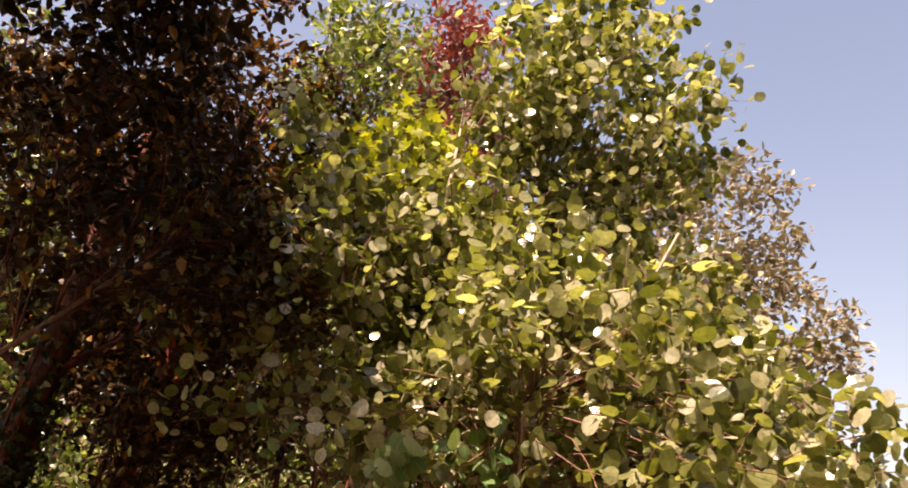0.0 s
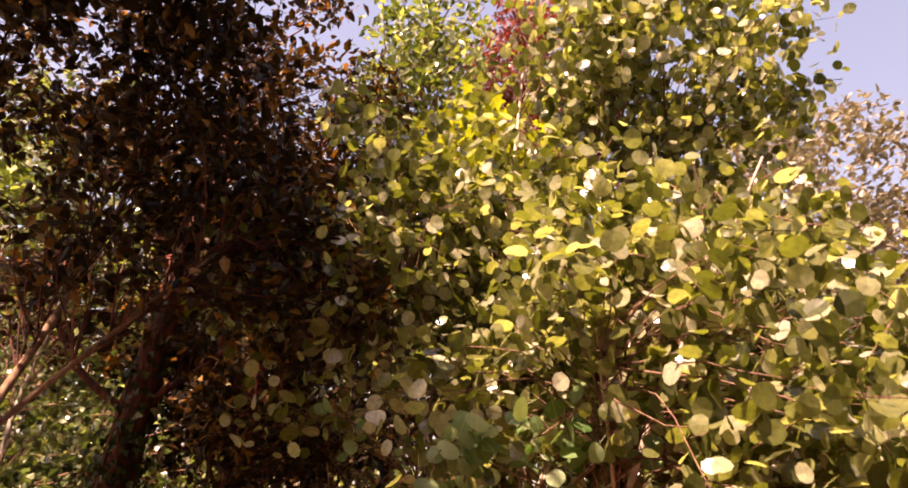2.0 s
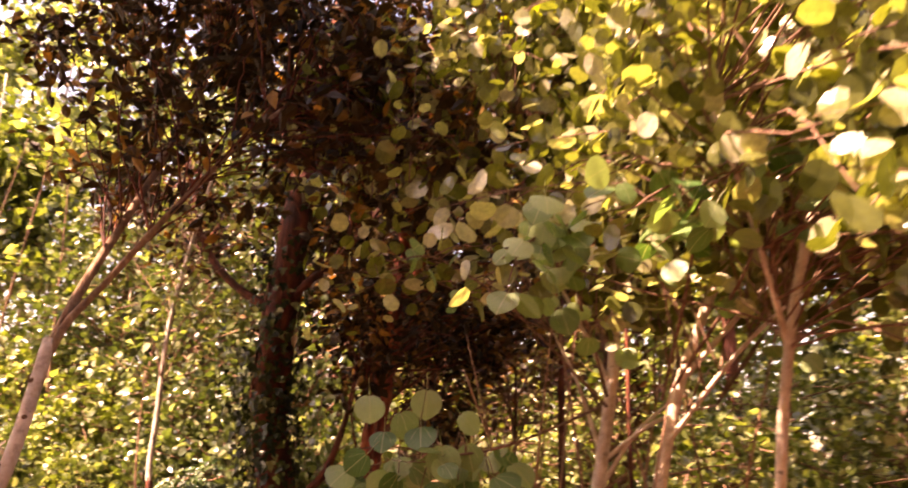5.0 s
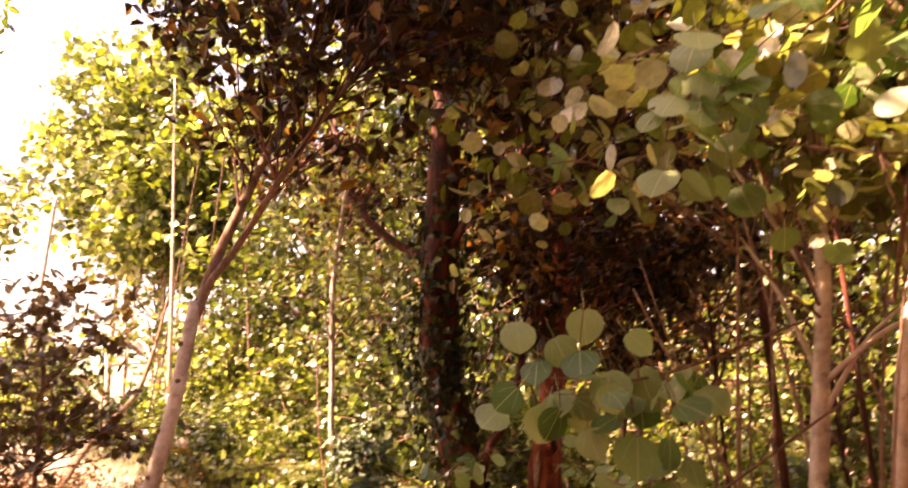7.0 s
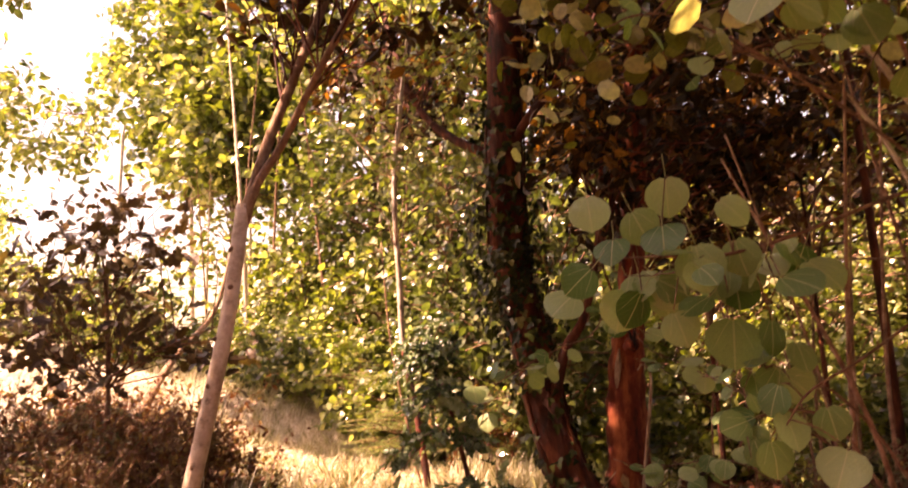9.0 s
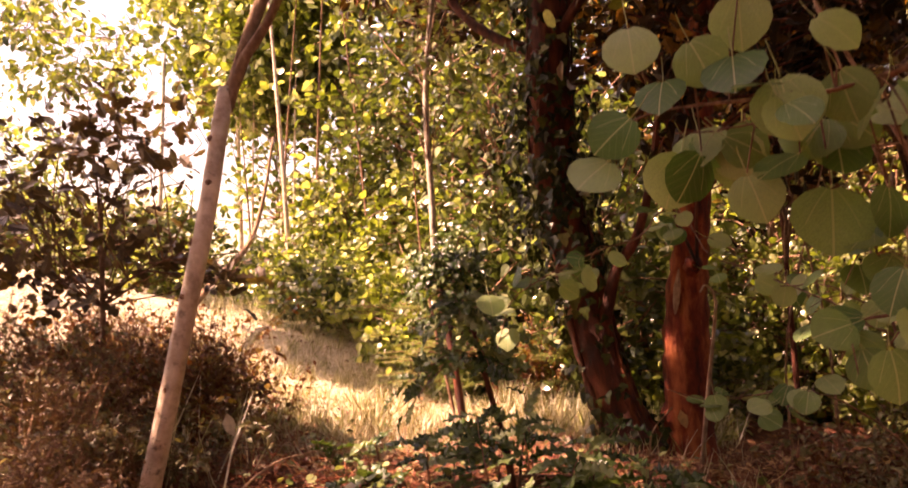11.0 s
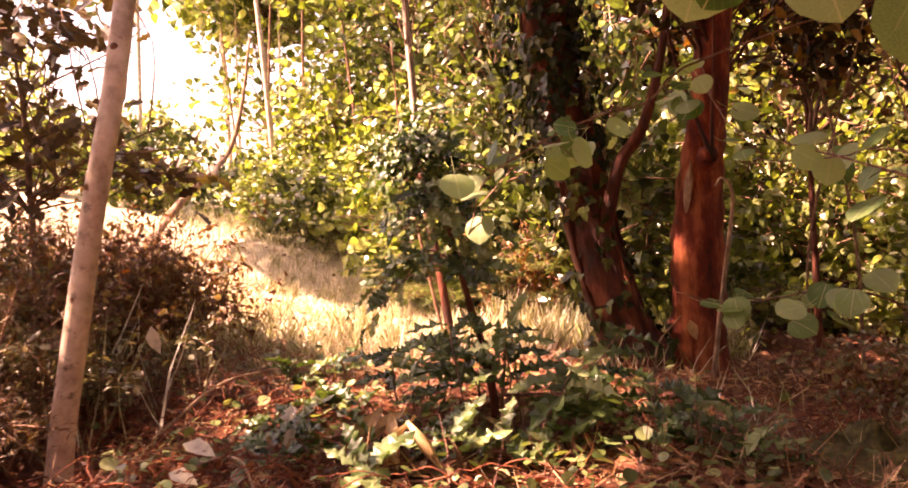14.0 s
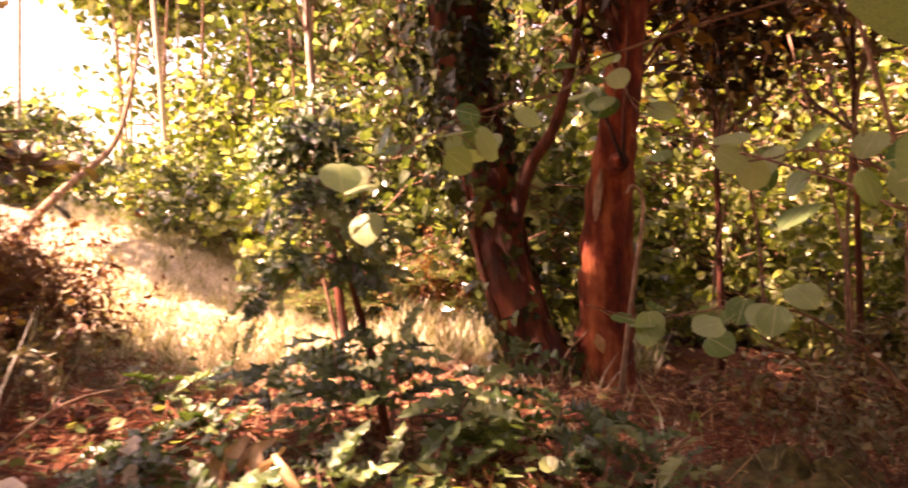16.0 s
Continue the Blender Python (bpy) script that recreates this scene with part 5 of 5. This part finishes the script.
tufts(110, 16, -1.9, 4.3, 0.8, 0.6, 0.15, 0.5, "separate tufts of green and bleached grass in the clearing")
tufts(70, 14, -1.2, 5.2, 0.6, 0.5, 0.2, 0.3, "straw-green tufts beside the ivy trunk")
grass(2600, -3.3, 6.0, 2.0, 0.5, 0.17, 0.5, "tall straw grass along the clearing's far edge")
grass(2200, -1.2, 5.4, 0.7, 0.5, 0.25, 0.3, "tall straw grass behind the holly")
grass(1500, -1.9, 3.6, 0.7, 0.4, 0.14, 0.4, "thin grass at the clearing's near edge")
grass(2600, -4.2, 6.4, 1.6, 0.5, 0.2, 0.6, "tall straw grass at the foot of the shrubs")
grass(160, 0.0, 4.3, 0.9, 0.6, 0.2, 0.0, "sparse dry grass round the trunks")
grass(6000, -7.5, 6.8, 3.0, 1.8, 0.14, 0.6, "bleached dry grass beyond the bent sapling", 1.4, 1.2)

n = 7000
pl = np.concatenate([spots(n // 2, -0.6, 3.2, 2.0, 1.6), spots(n // 2, -0.8, 4.5, 4.0, 3.0), spots(n // 4, 0.2, 4.4, 1.1, 1.0), spots(n, 0.5, 0.8, 5.0, 4.2)]) + (0, 0, 0.014)
tagged(new("leaf_litter", scatter("leaf_litter", OVAL_LO, pl, rng.uniform(0.03, 0.07, len(pl)), M_LITTER, 1.0, 0.5)), "brown fallen leaves strewn over the woodland floor", "leaves", "", "stuff")


# dry needles and bits of stalk between the leaves
n = 9000
pl = np.concatenate([spots(n // 2, -0.5, 3.3, 1.5, 1.1), spots(n // 2, -0.2, 4.2, 1.6, 1.2)])
pl[:, 2] += rng.uniform(0.005, 0.035, len(pl))
hd = rng.normal(0, 1, (len(pl), 3)) * (1, 1, 0.25)
tagged(new("dry_straw", scatter("dry_straw", BLADE, pl, rng.uniform(0.06, 0.18, len(pl)), M_STRAW, heads=hd, normals=rng.normal(0, 0.4, (len(pl), 3)) + (0, 0, 1))), "rust-red dry stalks and needles littering the floor", "straw", "", "stuff")


# low green plants and seedlings between the dead leaves
n = 1700
pl = np.concatenate([spots(n // 2, -0.6, 3.0, 0.9, 0.7), spots(n // 2, -1.1, 3.6, 1.5, 1.0)])
pl[:, 2] += rng.uniform(0.0, 0.09, len(pl)) * (rng.random(len(pl)) < 0.6)
tagged(new("ground_herbs", scatter("ground_herbs", ROUND_LO, pl, rng.uniform(0.014, 0.04, len(pl)), M_HERB, 1.0, 0.6)), "small green seedlings and creeping herbs on the floor", "plants", "", "stuff")


def privet(x, y, r, h, n):
    z = gz(x, y)
    root = thing("small_leaved_shrub", (x, y, z), "arching shrub with rows of small pale oval leaves", "bush", "small-leaved shrubs")
    t, pl = Tubes(), []
    for _ in range(n):
        a = rng.uniform(0, 2 * np.pi)
        p0 = np.array([x, y, z]) + rng.normal(0, r * 0.25, 3) * (1, 1, 0)
        d = np.array([np.cos(a) * r, np.sin(a) * r, h]) * rng.uniform(0.5, 1.1)
        c = spline([p0, p0 + d * (0.5, 0.5, 0.8), p0 + d * (1, 1, 0.75)], 14)
        t.add(c, [0.003, 0.001], 4)
        pl.append(np.repeat(c[4:], 3, 0) + rng.normal(0, 0.014, (30, 3)))
    part("branchwork", t.mesh("branchwork", M_TWIG), root, "", "stuff")
    pl = np.concatenate(pl)
    part("foliage", scatter("foliage", OVAL_LO, pl, rng.uniform(0.02, 0.036, len(pl)), M_PRIVET, 0.8, 0.8), root, "", "stuff")


def dry_brush(x, y, r, h, n):
    z = gz(x, y)
    root = thing("withered_brush", (x, y, z), "dark withered brush of reddish stems and brown leaves", "bush", "withered brush")
    t, pl = Tubes(), []
    for _ in range(n):
        a, e = rng.uniform(0, 2 * np.pi), rng.uniform(0.5, 1.1)
        p0 = np.array([x, y, z - 0.02]) + rng.normal(0, r * 0.45, 3) * (1, 1, 0)
        d = np.array([np.cos(a) * r * 0.7, np.sin(a) * r * 0.7, h]) * e
        c = wobble(spline([p0, p0 + d * (0.3, 0.3, 0.6), p0 + d], 12), 0.02)
        t.add(c, [0.0035, 0.001], 4)
        pl.append(np.repeat(c[3:], 4, 0) + rng.normal(0, 0.02, (36, 3)))
    part("branchwork", t.mesh("branchwork", M_RUST), root, "", "stuff")
    pl = np.concatenate(pl)
    part("foliage", scatter("foliage", OVAL_LO, pl, rng.uniform(0.02, 0.045, len(pl)), M_BRUSH, 0.4), root, "", "stuff")


for x, y, r, h, n in ((-2.15, 3.2, 0.3, 0.3, 40), (-2.5, 3.5, 0.36, 0.38, 60), (-2.9, 3.6, 0.45, 0.5, 70), (-2.3, 2.85, 0.4, 0.48, 60), (-3.3, 3.3, 0.5, 0.6, 70), (-2.7, 2.4, 0.45, 0.5, 60), (-3.8, 3.9, 0.5, 0.5, 60)):
    dry_brush(x, y, r, h, int(n * 0.65))
# Added brush: its dark brown stands in for shade under the canopy.
dry_brush(-1.75, 5.5, 0.3, 0.6, 40)
dry_brush(0.3, 4.7, 0.3, 0.26, 30)
dry_brush(0.75, 4.9, 0.35, 0.35, 30)
grass(140, -2.1, 2.75, 0.7, 0.5, 0.36, 0.3, "thin dry stalks among the withered brush", 0.3)
privet(-1.95, 2.7, 0.35, 0.5, 26)
privet(-2.5, 2.75, 0.4, 0.6, 30)
privet(-1.35, 1.75, 0.3, 0.32, 26)
privet(-1.75, 2.05, 0.35, 0.4, 30)
privet(-2.3, 2.2, 0.4, 0.5, 34)
privet(-1.75, 2.85, 0.3, 0.35, 24)
privet(0.45, 3.9, 0.35, 0.4, 26)
privet(0.75, 4.4, 0.45, 0.6, 34)


def stick(name, pts, r, material, label, group):
    root = thing(name, pts[0], label, "stick", group)
    stem(root, "twig", pts, [r, r * 0.7, r * 0.4], material, 6, 14, 0.08)
    return root


def on_ground(x, y, dz=0.0):
    return (x, y, gz(x, y) + dz)


stick("fallen_stick", [on_ground(-1.5, 2.8, 0.03), on_ground(-1.45, 3.0, 0.1), on_ground(-1.42, 3.2, 0.1)], 0.006, M_DEADWOOD, "thin bleached stick lying over the litter", "fallen sticks")
stick("fallen_stick", [on_ground(-1.0, 2.5, 0.03), on_ground(-0.8, 2.55, 0.08), on_ground(-0.6, 2.45, 0.03)], 0.005, M_DEADWOOD, "thin bleached stick lying over the litter", "fallen sticks")
stick("fallen_stick", [on_ground(-0.75, 3.5, 0.06), on_ground(-0.5, 3.55, 0.08), on_ground(-0.2, 3.6, 0.05)], 0.006, M_TWIG, "dark fallen twig beside the holly", "fallen sticks")
stick("broken_twig", [on_ground(-0.62, 4.45), on_ground(-0.6, 4.45, 0.14), on_ground(-0.5, 4.45, 0.26)], 0.006, M_DEADWOOD, "small broken twig standing at the trunk", "broken twigs")
stick("curled_stick", [on_ground(-0.05, 3.81), on_ground(-0.04, 3.81, 0.06), on_ground(0.01, 3.81, 0.09), on_ground(0.05, 3.81, 0.06), on_ground(0.06, 3.81, 0.01)], 0.006, M_DEADWOOD, "pale dead stem curled into a hoop", "curled sticks")


def bramble(x, y, r, n):
    root = thing("dead_bramble", (x, y, gz(x, y)), "tangle of dry reddish stems on the floor", "undergrowth", "dead undergrowth", "stuff")
    t = Tubes()
    for _ in range(int(n * 1.5)):
        a = rng.uniform(0, 2 * np.pi)
        p = np.array([x, y, 0]) + rng.normal(0, r * 0.6, 3) * (1, 1, 0)
        p[2] = gz(p[0], p[1])
        e = p + np.array([np.cos(a), np.sin(a), 0]) * rng.uniform(0.3, 1.0) * r
        e[2] = gz(e[0], e[1]) + rng.uniform(0, 0.06)
        t.add(wobble(spline([p, (p + e) / 2 + (0, 0, rng.uniform(0.0, 0.08)), e], 14), 0.02), [0.0022, 0.0009], 4)
    part("branchwork", t.mesh("branchwork", M_RUST), root, "", "stuff")


for x, y, r, n in ((-0.98, 2.58, 0.17, 60), (-1.12, 2.62, 0.2, 50), (-1.0, 2.7, 0.3, 60), (-1.5, 2.9, 0.35, 60), (-0.4, 3.6, 0.35, 60), (0.15, 4.1, 0.4, 70), (-1.9, 3.2, 0.35, 50), (0.5, 4.4, 0.4, 60), (-0.7, 2.6, 0.3, 40)):
    bramble(x, y, r, n)


def dry_leaf(p, size, normal, head, material, label, template=OVAL_LO):
    v, f, uv = template
    ob = thing("fallen_leaf", p, label, "leaf", "single fallen leaves")
    R = turns(np.array([normal], float), np.array([head], float))[0]
    me = mesh_from("blade", (v * size) @ R.T + p, f, material, uv)
    part("blade", me, ob)


dry_leaf(on_ground(-0.8, 2.72, 0.17), 0.1, (0.3, -0.8, 0.6), (0.1, 0, -1), M_PALELEAF, "pale bleached spiny leaf caught in the stems", HOLLY)
dry_leaf(on_ground(-0.95, 2.53, 0.1), 0.085, (0.2, -0.4, 1), (1, 0.2, 0), M_PALELEAF, "pale bleached leaf lying on dry stems")
dry_leaf(on_ground(-0.84, 2.42, 0.06), 0.07, (0.2, -0.4, 1), (1, 0.2, 0), M_PALELEAF, "pale bleached leaf lying on the litter")
dry_leaf((-1.28, 2.68, 0.3), 0.075, (0.5, -0.9, 0.2), (0.3, 0, -1), M_PALELEAF, "pale yellow leaf hanging beside the stem")
dry_leaf((-0.56, 4.72, 0.05), 0.09, (0.2, -1, 0.1), (0.25, 0, -1), M_TAN, "oval tan leaf hung on the trunk")
dry_leaf((-1.06, 4.6, 0.52), 0.06, (0.2, -1, 0.2), (0.6, 0, 0.6), M_TAN, "tan leaf caught on the ivy trunk")
def curled_leaf(p, length, width, normal, head, curl):
    """A dead leaf rolled in along its length, with a ragged edge."""
    v, f, rows, cols = [], [], 12, 7
    for i in range(rows):
        u = i / (rows - 1)
        w = width * math.sin(math.pi * (0.06 + 0.9 * u)) ** 0.6 * (1 + 0.12 * math.sin(9 * u + curl * 7))
        for j in range(cols):
            s = j / (cols - 1) * 2 - 1
            a = s * curl * (0.7 + 0.6 * u)
            v.append((w * math.sin(a) / curl, length * u, w * (1 - math.cos(a)) / curl + length * (0.22 * u * u - 0.1 * math.sin(5 * u + curl)) + 0.004 * math.sin(11 * u + 4 * s)))
    f = [(i * cols + j, i * cols + j + 1, (i + 1) * cols + j + 1, (i + 1) * cols + j) for i in range(rows - 1) for j in range(cols - 1)]
    ob = thing("curled_dead_leaf", p, "curled tan dead leaf propped in the litter", "leaf", "curled dead leaves")
    R = turns(np.array([normal], float), np.array([head], float))[0]
    part("blade", mesh_from("blade", np.array(v) @ R.T + p, f, M_TAN), ob)


for k, (x, y) in enumerate(((-0.69, 2.9), (-0.64, 2.92), (-0.6, 2.83), (-0.55, 2.84), (-0.52, 2.79))):
    curled_leaf(on_ground(x, y, 0.13), 0.13, 0.026, (0.6 * (-1) ** k, -0.8, 0.4), (0.35 * k - 0.7, 0.1, -0.9), 1.3 + 0.25 * k)


def moss_mound(x, y, rx, ry, h):
    n, m = 40, 20
    v = []
    for i in range(m + 1):
        for j in range(n):
            a, r = 2 * math.pi * j / n, (i + 0.001) / m
            px, py = x + rx * r * math.cos(a), y + ry * r * math.sin(a)
            bumpy = 0.6 + 0.5 * noise.noise(Vector((px * 14, py * 14, 3))) + 0.25 * noise.noise(Vector((px * 40, py * 40, 1)))
            v.append((px, py, gz(px, py) - 0.02 + h * (1 - r * r) * bumpy))
    f = [(i * n + j, i * n + (j + 1) % n, (i + 1) * n + (j + 1) % n, (i + 1) * n + j) for i in range(m) for j in range(n)]
    root = thing("moss_mound", (x, y, gz(x, y)), "low olive-brown mossy mound", "mound")
    part("mound", mesh_from("mound", v, f, M_MOSS), root)


moss_mound(0.3, 3.75, 0.32, 0.24, 0.17)
